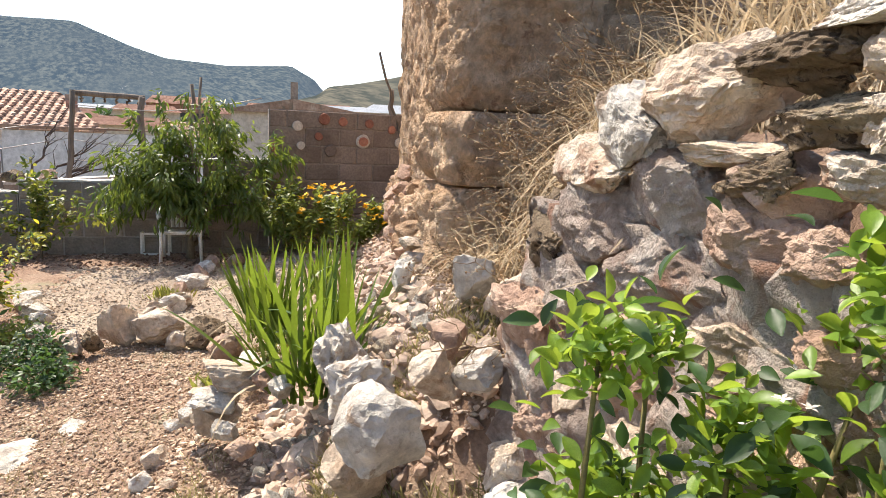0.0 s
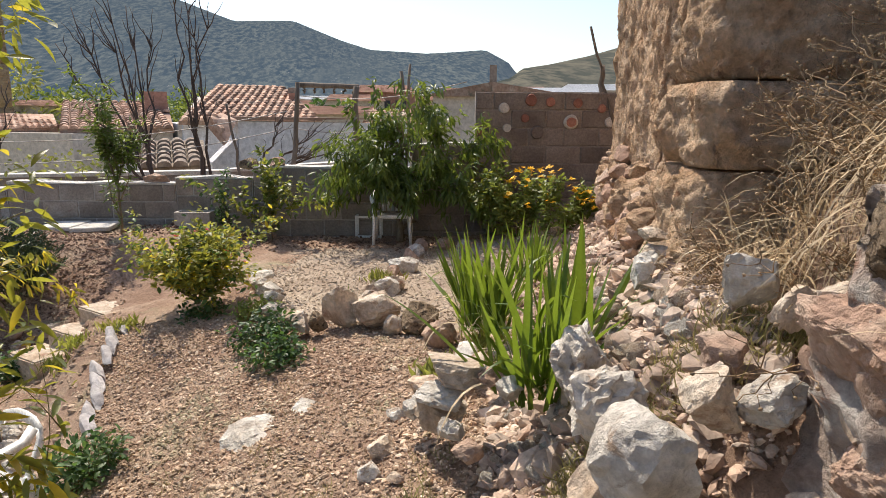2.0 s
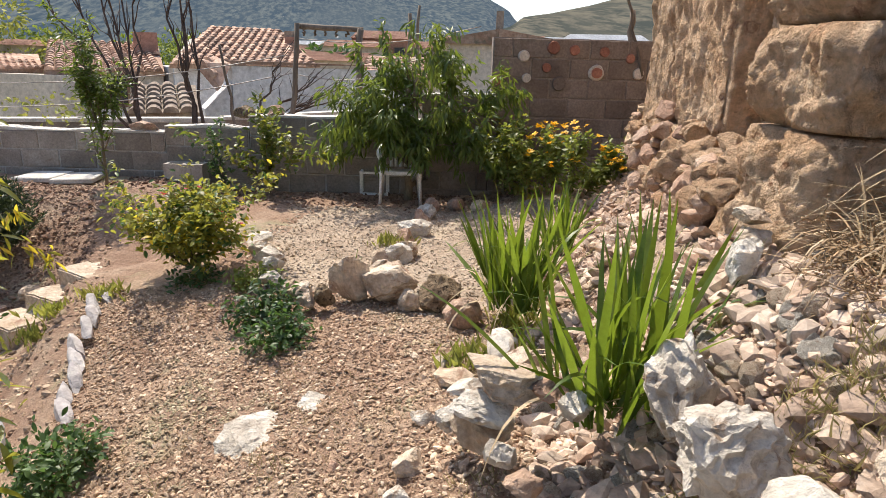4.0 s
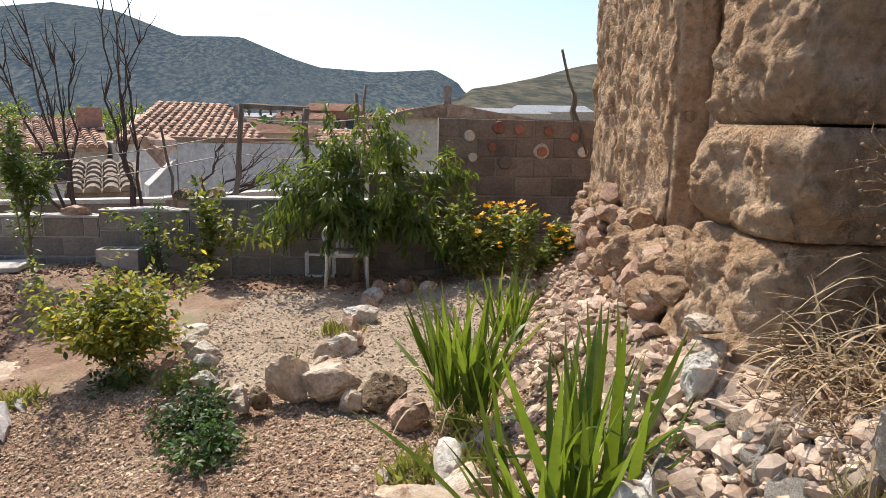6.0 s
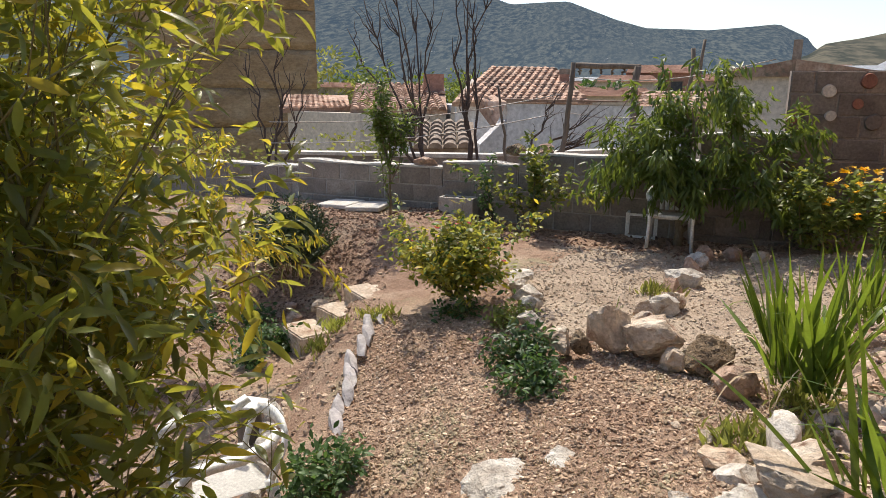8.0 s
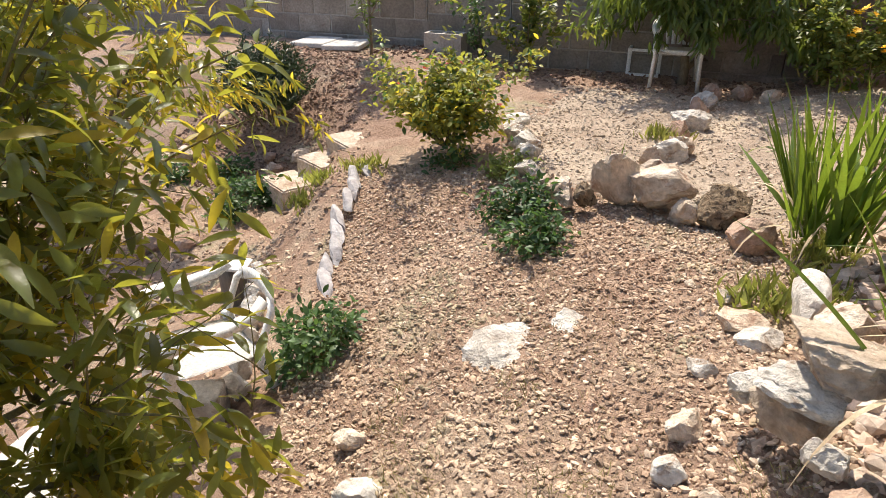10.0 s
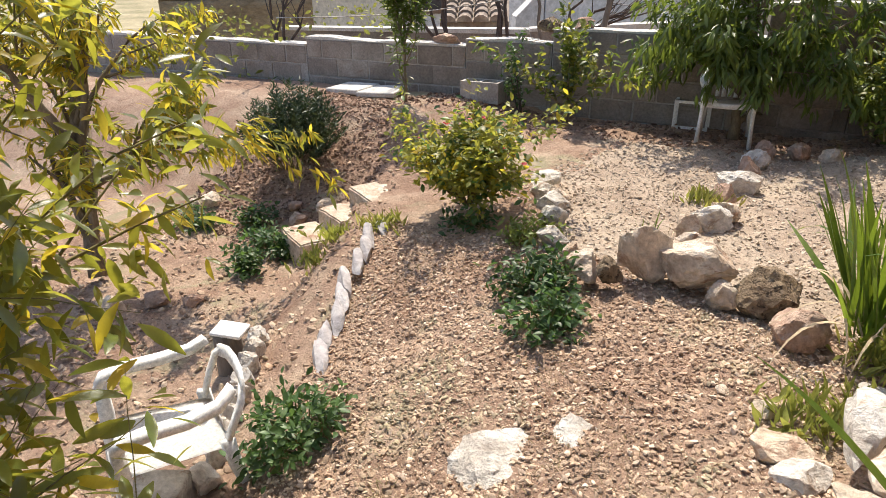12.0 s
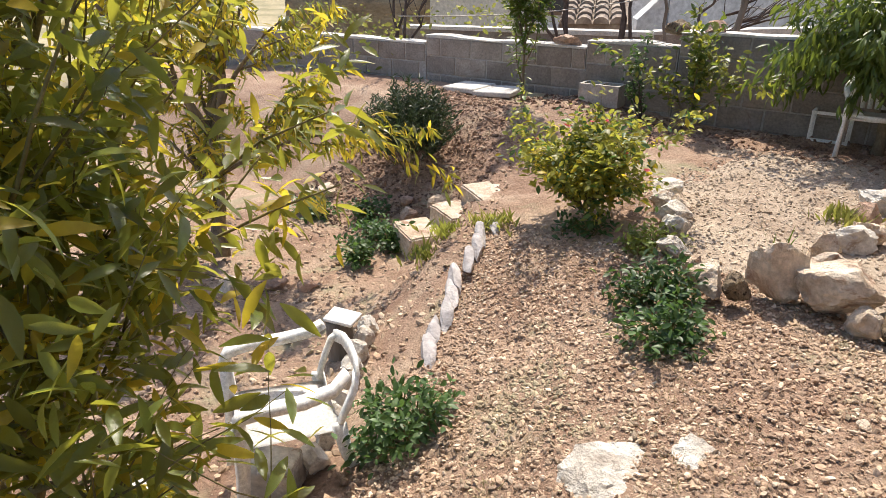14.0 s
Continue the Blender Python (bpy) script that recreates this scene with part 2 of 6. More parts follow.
def box_bm(bm, sx, sy, sz, m=Matrix(), bevel=0.0, seg=1):
    r = bmesh.ops.create_cube(bm, size=1.0, matrix=m @ Matrix.Diagonal((sx, sy, sz, 1)))
    if bevel:
        es = {e for v in r["verts"] for e in v.link_edges}
        bmesh.ops.bevel(bm, geom=list(es), offset=bevel, segments=seg, affect="EDGES", profile=0.6)
    return bm


def tube_data(points, radii, sides=6):
    """Vertices and faces of a tapered tube along points."""
    vs, fs = [], []
    pts = [Vector(p) for p in points]
    for i, p in enumerate(pts):
        d = (pts[min(i + 1, len(pts) - 1)] - pts[max(i - 1, 0)]).normalized()
        a = d.orthogonal().normalized()
        b = d.cross(a)
        for k in range(sides):
            w = 2 * math.pi * k / sides
            vs.append(tuple(p + radii[i] * (math.cos(w) * a + math.sin(w) * b)))
    for i in range(len(pts) - 1):
        for k in range(sides):
            k2 = (k + 1) % sides
            fs.append((i * sides + k, i * sides + k2, (i + 1) * sides + k2, (i + 1) * sides + k))
    fs.append(tuple(range(sides))[::-1])
    fs.append(tuple((len(pts) - 1) * sides + k for k in range(sides)))
    return vs, fs


def merged(name, pieces):
    """One mesh from several (vertices, faces)."""
    vs, fs = [], []
    for v, f in pieces:
        o = len(vs)
        vs.extend(v)
        fs.extend(tuple(i + o for i in q) for q in f)
    mesh = bpy.data.meshes.new(name)
    mesh.from_pydata(vs, [], fs)
    return mesh


def spread(name, variants, places):
    """One mesh that holds a copy of a variant (vertices, faces) at each of the 4 x 4 places."""
    arrays = [(np.array(v, float), f) for v, f in variants]
    vs, fs, o = [], [], 0
    for i, m in enumerate(places):
        v, f = arrays[i % len(arrays)]
        a = np.array(m)
        vs.append(v @ a[:3, :3].T + a[:3, 3])
        fs.extend(tuple(k + o for k in q) for q in f)
        o += len(v)
    mesh = bpy.data.meshes.new(name)
    mesh.from_pydata(np.concatenate(vs).tolist() if vs else [], [], fs)
    return mesh


def rock_data(seed, subdiv=2, rough=0.2, cuts=7, flat=0.82):
    """An angular stone about 1 across: a ball cut by random planes and roughened."""
    r = random.Random(seed)
    bm = bmesh.new()
    bmesh.ops.create_icosphere(bm, subdivisions=subdiv, radius=0.5)
    planes = []
    for _ in range(cuts + 5):
        n = Vector((r.gauss(0, 1), r.gauss(0, 1), r.gauss(0, 0.8))).normalized()
        planes.append((n, r.uniform(0.24, 0.40)))
    for v in bm.verts:
        for n, d in planes:
            k = v.co.dot(n)
            if k > d:
                v.co -= n * (k - d) * 0.97
        s = Vector((seed * 3.1, seed * 1.7, seed * 2.3))
        pits = min(0.0, noise.noise(v.co * 9 + s) + 0.15)
        v.co *= 1 + rough * (0.7 * noise.noise(v.co * 2.6 + s) + 0.5 * noise.noise(v.co * 6.5 + s) + 0.42 * noise.noise(v.co * 15 + s) + (0.3 * noise.noise(v.co * 33 + s) if subdiv > 3 else 0.0) + 0.5 * pits)
    pts = np.array([tuple(v.co) for v in bm.verts])
    pts = (pts - (pts.max(0) + pts.min(0)) / 2) / (pts.max(0) - pts.min(0))
    fs = [tuple(v.index for v in f.verts) for f in bm.faces]
    bm.free()
    return pts.tolist(), fs


PEBBLES = [rock_data(100 + i, 1, 0.2, 6) for i in range(8)]
TINY = []
for i in range(6):
    b_ = bmesh.new()
    bmesh.ops.create_icosphere(b_, subdivisions=1, radius=0.5)
    rr = random.Random(i)
    for v_ in b_.verts:
        v_.co *= rr.uniform(0.65, 1.15)
    TINY.append(([tuple(v.co) for v in b_.verts], [tuple(v.index for v in f.verts) for f in b_.faces]))
    b_.free()


def stone(name, seed, loc, size, mat, label, rz=0.0, tilt=(0, 0), parent=None, category="stone", group="", rough=0.2, sub=4, cuts=8):
    vs, fs = rock_data(seed, sub, rough, cuts)
    vs = [(x * size[0], y * size[1], z * size[2]) for x, y, z in vs]
    mesh = bpy.data.meshes.new(name)
    mesh.from_pydata(vs, [], fs)
    ob = put(name, mesh, mat, parent)
    mesh.set_sharp_from_angle(angle=radians(24))
    ob.matrix_basis = pose(*loc, tilt[0], tilt[1], rz)
    if parent is None:
        tagged(ob, label, category, group)
    return ob


def leaf_data(length=1.0, width=0.25, fold=0.25, droop=0.25, segs=4):
    """A lens-shaped leaf along +x, folded at its midrib and drooping; length 1 scale."""
    vs, fs = [], []
    for i in range(segs + 1):
        u = i / segs
        w = width * 0.5 * math.sin(math.pi * min(max(u, 0.02), 0.985)) ** 0.8
        z = -droop * u * u
        vs += [(u * length, -w, z + fold * w), (u * length, 0, z), (u * length, w, z + fold * w)]
    for i in range(segs):
        a = i * 3
        fs += [(a, a + 1, a + 4, a + 3), (a + 1, a + 2, a + 5, a + 4)]
    return vs, fs


def turn_to(loc, way, size, spin=0.0):
    """A place at loc whose x axis points along way."""
    q = Vector(way).to_track_quat("X", "Z")
    return Matrix.Translation(loc) @ q.to_matrix().to_4x4() @ pose(0, 0, 0, spin, 0, 0) @ Matrix.Diagonal((size, size, size, 1))


def branching(start, way, length, radius, r, depth, kids, spread_angle, up=0.15, out=None, tips=None, wander=0.12, segs=5, low=1):
    """Tapered limbs that fork; returns tubes (points, radii) and twig points (place, way)."""
    p, d = Vector(start), Vector(way).normalized()
    pts, rad = [p.copy()], [radius]
    for i in range(segs):
        d = (d + Vector((r.gauss(0, wander), r.gauss(0, wander), r.gauss(0, wander) + up * 0.2))).normalized()
        p = p + d * (length / segs)
        pts.append(p.copy())
        rad.append(radius * (1 - 0.72 * (i + 1) / segs))
        if depth <= 1:
            tips.append((p.copy(), d.copy(), depth))
    out.append((pts, rad))
    if depth > 0:
        for k in range(kids):
            i = r.randint(low, segs)
            a = r.uniform(0, 2 * math.pi)
            o = d.orthogonal().normalized()
            o = (o * math.cos(a) + d.cross(o) * math.sin(a))
            nd = (d + o * math.tan(radians(r.uniform(*spread_angle))) + Vector((0, 0, up))).normalized()
            branching(pts[i], nd, length * r.uniform(0.5, 0.8), max(rad[i] * 0.7, 0.002), r, depth - 1, kids, spread_angle, up, out, tips, wander, segs)
    return out, tips

# ---- ground ----
EDGE0, EDGE_D, EDGE_N = Vector((-3.10, 3.28)), Vector((-0.602, 0.798)), Vector((-0.798, -0.602))


def wall_y(x):
    return 8.0 + 0.29 * (x + 2.0)


def upper(x, y):
    """The upper terrace, with the heap at the foot of the tower and the bank behind the dry stone wall."""
    z = -0.2 + 0.22 * sstep(-2.2, -0.9, x) * sstep(5.5, 7.5, y) + 0.10 * sstep(-1.6, -0.9, x) * sstep(4.2, 2.6, y) + 0.1 * sstep(2.2, 0.6, y)
    z += 0.04 * sstep(4.6, 3.4, y) + 0.13 * sstep(-4.2, -5.2, x) * sstep(5.3, 6.1, y)
    foot = lerp_table([(1.6, -0.25), (2.1, -0.42), (2.6, -0.62), (3.2, -0.72), (4.5, -1.0), (6.0, -0.95), (8.0, -0.9)], y)
    lift = sstep(1.55, 2.25, y)
    rise = lerp_table([(2.0, 0.62), (2.6, 0.74), (3.6, 0.72), (6.0, 0.5), (8.0, 0.4)], y)
    z += rise * sstep(0.0, 0.72, x - foot) * lift
    edge = 0.25 + 0.15 * (2.3 - y) if y < 2.3 else 0.25 - 0.12 * (y - 2.3)
    bank = lerp_table([(-1.0, 1.3), (1.0, 1.3), (1.5, 1.26), (2.0, 1.16), (2.3, 1.02), (2.7, 0.94), (3.3, 0.9)], y) + 0.22 * min(max(x - edge, 0.0), 1.2)
    bank += 0.34 * sstep(0.15, 0.6, x - edge) * sstep(1.7, 2.3, y)
    k = sstep(edge + 0.06, edge + 0.24, x) * sstep(7.0, 5.0, y)
    z = z * (1 - k) + bank * k
    return z


def ground_z(x, y):
    p = Vector((x, y)) - EDGE0
    s, t = p.dot(EDGE_N), p.dot(EDGE_D)
    t0 = 2.15 + 0.35 * max(s - 0.3, 0)
    low = -0.6 - 0.27 * sstep(0.0, 0.85, s) - 0.04 * sstep(0.8, 1.8, t) + 0.2 * sstep(0.0, 1.3, t) * (1 - sstep(0.1, 0.55, s))
    low += (-0.2 + 0.11 * sstep(-4.2, -5.2, x) * sstep(5.3, 6.1, y) - low) * sstep(t0, t0 + 1.75, t)
    f = lerp_table([(-1.6, 0), (-1.2, 0.1), (-0.9, 0.2), (-0.66, 0.34), (-0.5, 0.52), (-0.25, 0.78), (0.0, 0.93), (0.3, 1.0)], s)
    z = upper(x, y) * (1 - f) + low * f
    d = y - wall_y(x)
    if d > -0.1:
        z = z * (1 - sstep(-0.1, 0.6, d)) + sstep(-0.1, 0.6, d) * -0.5 - 1.6 * sstep(0.3, 5.0, d) - 3.0 * sstep(8, 60, d)
    z -= 3.0 * sstep(1.0, 25.0, -9.0 - x)
    return z


def ground_rough(x, y):
    p = Vector((x, y, 0))
    return 0.022 * noise.noise(p * 2.1) + 0.014 * noise.noise(p * 6.3) + 0.012 * noise.noise(p * 13) + 0.011 * noise.noise(p * 24)


def axis(lo, hi, step, far, grow=1.16):
    a = list(np.arange(lo, hi, step))
    left, right, s = [], [], step
    v = lo
    while v > -far:
        s *= grow
        v -= s
        left.append(v)
    v, s = a[-1], step
    while v < far:
        s *= grow
        v += s
        right.append(v)
    return left[::-1] + a + right


def build_ground():
    xs, ys = axis(-6.2, 1.0, 0.026, 2600), axis(1.2, 8.0, 0.026, 2600)
    vs, fs = [], []
    for y in ys:
        for x in xs:
            near = abs(x) < 30 and abs(y) < 30
            vs.append((x, y, ground_z(x, y) + (ground_rough(x, y) if near else 0)))
    n = len(xs)
    for j in range(len(ys) - 1):
        for i in range(n - 1):
            a = j * n + i
            fs.append((a, a + 1, a + n + 1, a + n))
    mesh = bpy.data.meshes.new("ground")
    mesh.from_pydata(vs, [], fs)
    mesh.materials.append(M_SOIL)
    mesh.materials.append(M_LAND)
    mesh.materials.append(M_PATHSOIL)
    far = [1 if (abs(vs[f[0]][0] + 3) > 9 or vs[f[0]][1] > 10 or vs[f[0]][1] < -6) else 0 for f in fs]
    for k, f in enumerate(fs):
        x, y = vs[f[0]][0], vs[f[0]][1]
        wob = 0.12 * noise.noise(Vector((x * 3, y * 3, 5))) + 0.06 * noise.noise(Vector((x * 11, y * 11, 5)))
        if 4.55 + wob < y < wall_y(x) - 0.85 + wob and -3.3 + 0.75 * max(5.4 - y, 0) + wob < x < -1.0:
            far[k] = 2
    mesh.polygons.foreach_set("material_index", far)
    ob = put("ground", mesh, M_SOIL)
    tagged(ob, "dry reddish garden soil with gravel on sloping terraces", "ground", kind="structure")


build_ground()


# ---- hills ----
def hill_material(name, dark, light, haze, glow):
    m = bpy.data.materials.new(name)
    m.use_nodes = True
    nt = m.node_tree
    nt.nodes.clear()
    out, p = nt.nodes.new("ShaderNodeOutputMaterial"), nt.nodes.new("ShaderNodeBsdfPrincipled")
    co = nt.nodes.new("ShaderNodeTexCoord").outputs["Object"]
    p.inputs["Roughness"].default_value = 1.0
    p.inputs["Specular IOR Level"].default_value = 0.0
    turn = nt.nodes.new("ShaderNodeMapping")
    turn.inputs["Rotation"].default_value = (0, 0, radians(-25))
    nt.links.new(co, turn.inputs["Vector"])
    flat = nt.nodes.new("ShaderNodeMapping")
    flat.inputs["Scale"].default_value = (1, 0.1, 1.3)
    nt.links.new(turn.outputs[0], flat.inputs["Vector"])
    co = flat.outputs[0]
    bushes = tex(nt, co, "noise", 0.16, 3, 0.7)
    wide = tex(nt, co, "noise", 0.012, 5, 0.65)
    col = mix(nt, ramp(nt, bushes, [(0.42, (0, 0, 0)), (0.62, (1, 1, 1))]), dark, light)
    col = mix(nt, ramp(nt, wide, [(0.45, (0, 0, 0)), (0.7, (0.75, 0.75, 0.75))]), col, tuple(0.5 * (a + b) for a, b in zip(dark, light)))
    rocks = tex(nt, co, "noise", 0.05, 6, 0.75, 1.2)
    col = mix(nt, ramp(nt, rocks, [(0.66, (0, 0, 0)), (0.72, (0.8, 0.8, 0.8))]), col, (0.38, 0.36, 0.33))
    nt.links.new(col, p.inputs["Base Color"])
    # Distance haze is put in as an even glow added to the hill's shading.
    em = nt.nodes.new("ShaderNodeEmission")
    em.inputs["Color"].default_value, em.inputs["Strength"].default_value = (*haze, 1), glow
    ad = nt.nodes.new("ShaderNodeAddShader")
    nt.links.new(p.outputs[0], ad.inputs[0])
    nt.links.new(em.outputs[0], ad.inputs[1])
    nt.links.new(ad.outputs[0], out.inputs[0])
    return m


def hill(name, profile, near, far, a0, a1, mat, label, rugged, base=-6.0):
    """A ridge: profile gives its height in degrees over the bearing (degrees to the left of +y)."""
    na, nr = 420, 36
    vs, fs = [], []
    for j in range(nr):
        u = j / (nr - 1)
        r = near + (far - near) * u
        for i in range(na):
            a = a0 + (a1 - a0) * i / (na - 1)
            top = far * math.tan(radians(lerp_table(profile, a - 0.6) + 1.12)) + 1.4
            h = base + (top - base) * (0.25 * u + 0.75 * sstep(0.0, 1.0, u) ** 1.3)
            x, y = -math.sin(radians(a)) * r, math.cos(radians(a)) * r
            q = Vector((x, y, 0)) / far
            h += rugged * far * (0.35 + 0.65 * u * (1 - u) * 4) * (noise.noise(q * 9) * 0.6 + noise.noise(q * 31) * 0.25) * sstep(0, 0.25, u)
            vs.append((x, y, h))
    for j in range(nr - 1):
        for i in range(na - 1):
            k = j * na + i
            fs.append((k, k + na, k + na + 1, k + 1))
    mesh = bpy.data.meshes.new(name)
    mesh.from_pydata(vs, [], fs)
    tagged(put(name, mesh, mat), label, "hill", kind="structure")


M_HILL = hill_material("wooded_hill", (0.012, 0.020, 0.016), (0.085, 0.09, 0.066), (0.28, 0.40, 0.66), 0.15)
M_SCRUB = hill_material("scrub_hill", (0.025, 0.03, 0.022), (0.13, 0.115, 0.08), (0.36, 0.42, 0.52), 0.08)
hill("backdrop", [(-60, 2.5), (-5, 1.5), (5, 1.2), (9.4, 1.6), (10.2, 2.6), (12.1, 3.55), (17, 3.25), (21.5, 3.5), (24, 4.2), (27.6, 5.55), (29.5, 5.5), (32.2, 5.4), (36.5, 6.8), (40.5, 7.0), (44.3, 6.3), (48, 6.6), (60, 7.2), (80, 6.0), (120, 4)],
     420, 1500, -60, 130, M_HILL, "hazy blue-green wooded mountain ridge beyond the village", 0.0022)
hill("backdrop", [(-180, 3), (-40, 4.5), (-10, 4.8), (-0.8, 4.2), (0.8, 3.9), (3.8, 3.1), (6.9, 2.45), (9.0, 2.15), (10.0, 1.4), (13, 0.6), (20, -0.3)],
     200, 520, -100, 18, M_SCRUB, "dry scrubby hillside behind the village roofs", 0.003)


# ---- garden block wall ----
WALL_A = math.atan2(0.29, 1.0)


def block_mesh(name, w, h, d, seed):
    r = random.Random(seed)
    bm = box_bm(bmesh.new(), w, d, h, bevel=0.007)
    for v in bm.verts:
        v.co += Vector((r.uniform(-1, 1), r.uniform(-1, 1), r.uniform(-1, 1))) * 0.0025
    mesh = bpy.data.meshes.new(name)
    bm.to_mesh(mesh)
    bm.free()
    return mesh


def block_wall(name, u0, u1, base, top, mat, label, slope=0.0, cap=True, thick=0.2, course=0.2, length=0.4, face=0.0, joint=M_JOINT):
    """Blocks with raked joints on a mortar core, along the garden's back wall; u is measured from (-2, 8) to the right."""
    m = pose(-2, 8, 0, 0, 0, math.degrees(WALL_A))
    wall = new(name)
    wall.matrix_world = m
    tagged(wall, label, "wall", kind="structure")
    bm = box_bm(bmesh.new(), u1 - u0, thick - 0.012, top - base, pose((u0 + u1) / 2, thick / 2 + face, (top + base) / 2))
    part("mortar", bm, joint, wall, smooth=False)
    shapes = [block_mesh("block", length - 0.014, course - 0.014, thick, 50 + i) for i in range(4)]
    half = [block_mesh("block", length / 2 - 0.014, course - 0.014, thick, 60 + i) for i in range(2)]
    for s in shapes + half:
        s.materials.append(mat)
    r = random.Random(int(u0 * 10))
    rows = int(round((top - base) / course))
    for j in range(rows):
        z = top - (j + 0.5) * course
        u = u0 + (0 if j % 2 else -length / 2)
        while u < u1 - 0.02:
            a, b = max(u, u0), min(u + length, u1)
            if b - a > 0.1:
                full = b - a > length * 0.75
                mesh = r.choice(shapes if full else half)
                ob = new("block", mesh)
                ob.parent = wall
                ob.matrix_basis = pose((a + b) / 2, thick / 2 + face - 0.004 + r.uniform(-0.003, 0.003), z, r.uniform(-0.4, 0.4), 0, r.uniform(-0.3, 0.3))
                if not full:
                    ob.scale.x = (b - a) / (length / 2)
            u += length
    if cap:
        bm = bmesh.new()
        n = max(int((u1 - u0) / 0.06), 2)
        for i in range(n):
            x = u0 + (i + 0.5) * (u1 - u0) / n
            h = 0.012 + 0.02 * (0.5 + noise.noise(Vector((x * 3, base, 1))))
            box_bm(bm, (u1 - u0) / n + 0.004, thick + 0.01 + 0.02 * noise.noise(Vector((x * 5, 2, 3))), h, pose(x, thick / 2 + face, top + h / 2 - 0.002))
        part("cap", bm, M_CAP, wall, "pale crumbling mortar on top of the wall", smooth=False)
    return wall


high = block_wall("wall_high", 0.0, 2.3, -0.35, 1.45, M_BROWNBLOCK, "tall brown concrete block wall with round painted clay pieces", cap=False, joint=M_BROWNJOINT)
block_wall("wall_low_1", -0.72, -0.01, -0.35, 0.85, M_BROWNBLOCK, "grey-brown concrete block garden wall", cap=True, joint=M_BROWNJOINT)
block_wall("wall_low_2", -2.55, -0.73, -0.42, 0.58, M_BLOCK, "grey concrete block garden wall with crumbling mortar top")
block_wall("wall_low_3", -3.45, -2.56, -0.55, 0.45, M_BLOCK, "grey concrete block garden wall with crumbling mortar top")
block_wall("wall_low_4", -5.4, -3.46, -0.62, 0.38, M_BLOCK, "grey concrete block garden wall with crumbling mortar top")
block_wall("wall_low_5", -9.5, -5.41, -0.7, 0.3, M_BLOCK, "grey concrete block garden wall with crumbling mortar top")


# ---- tower ----
def rough_prism(poly, z0, z1, step, amp, seed, freq=3.0, striate=0.0, batter=0.0, rounded=0.0):
    """A closed column over a plan, finely cut and roughened."""
    pts = [Vector(p) for p in poly]
    ring = []
    for a, b in zip(pts, pts[1:] + pts[:1]):
        n = max(int((b - a).length / step), 1)
        nrm = Vector(((b - a).y, -(b - a).x)).normalized()
        for i in range(n):
            u = i / n
            q = a.lerp(b, u)
            corner = min(u, 1 - u) * (b - a).length
            ring.append((q, nrm, corner))
    cx = sum((p for p in pts), Vector((0, 0))) / len(pts)
    rows = max(int((z1 - z0) / step), 1)
    vs, fs = [], []
    for j in range(rows + 1):
        z = z0 + (z1 - z0) * j / rows
        edge = min(z - z0, z1 - z)
        for q, nrm, corner in ring:
            p3 = Vector((q.x, q.y, z)) + Vector((seed * 5.3, 0, 0))
            d = amp * (noise.noise(p3 * freq) + 0.55 * noise.noise(p3 * freq * 2.7) + 0.35 * noise.noise(p3 * freq * 6.5) + 0.3 * noise.noise(p3 * freq * 13))
            if striate:
                d += striate * (noise.noise(Vector((q.x * 16, q.y * 16, z * 1.6 + seed))) + 0.6 * noise.noise(Vector((q.x * 34, q.y * 34, z * 4))))
            if rounded:
                pull = rounded * max(0, 1 - corner / (rounded * 2.4)) ** 2 + rounded * max(0, 1 - edge / (rounded * 2.0)) ** 2
            else:
                pull = 0.0
            o = q + nrm * d + (cx - q).normalized() * pull + (cx - q) * batter * (z - z0)
            vs.append((o.x, o.y, z))
    n = len(ring)
    for j in range(rows):
        for i in range(n):
            k = (i + 1) % n
            fs.append((j * n + i, j * n + k, (j + 1) * n + k, (j + 1) * n + i))
    fs.append(tuple(range(n))[::-1])
    fs.append(tuple(rows * n + i for i in range(n)))
    return vs, fs


def prism(name, parent, poly, z0, z1, step, amp, seed, mat, label="", **kw):
    vs, fs = rough_prism(poly, z0, z1, step, amp, seed, **kw)
    mesh = bpy.data.meshes.new(name)
    mesh.from_pydata(vs, [], fs)
    return put(name, mesh, mat, parent, label)


tower = thing("ruined_tower", (0, 0, 0), "ruined ochre sandstone tower with weathered pilasters and cracks", "tower", kind="structure")
prism("rubble_core", tower, [(0.32, 3.4), (2.6, 3.5), (2.6, 8.0), (-0.2, 8.0), (-0.12, 6.4), (0.12, 4.9), (0.15, 3.9)], 0.1, 4.6, 0.09, 0.05, 3, M_TOWER, freq=2.0)
# corner of big blocks
for i, (z0, z1, dx, dy) in enumerate([(0.5, 1.03, -0.03, -0.05), (1.04, 1.36, -0.02, -0.04), (1.37, 1.98, 0.01, 0.0), (1.99, 2.45, 0.0, 0.01), (2.46, 3.0, 0.02, 0.0), (3.01, 3.6, 0.0, 0.02), (3.61, 4.3, 0.02, 0.0)]):
    prism("corner_block", tower, [(0.04 + dx, 3.17 + dy), (0.66 + 0.1 * (i % 2), 3.2), (0.7, 3.7), (-0.13 + dx, 3.68)], z0, z1, 0.014, 0.042, 10 + i, M_TOWER, freq=5.5, rounded=0.04)
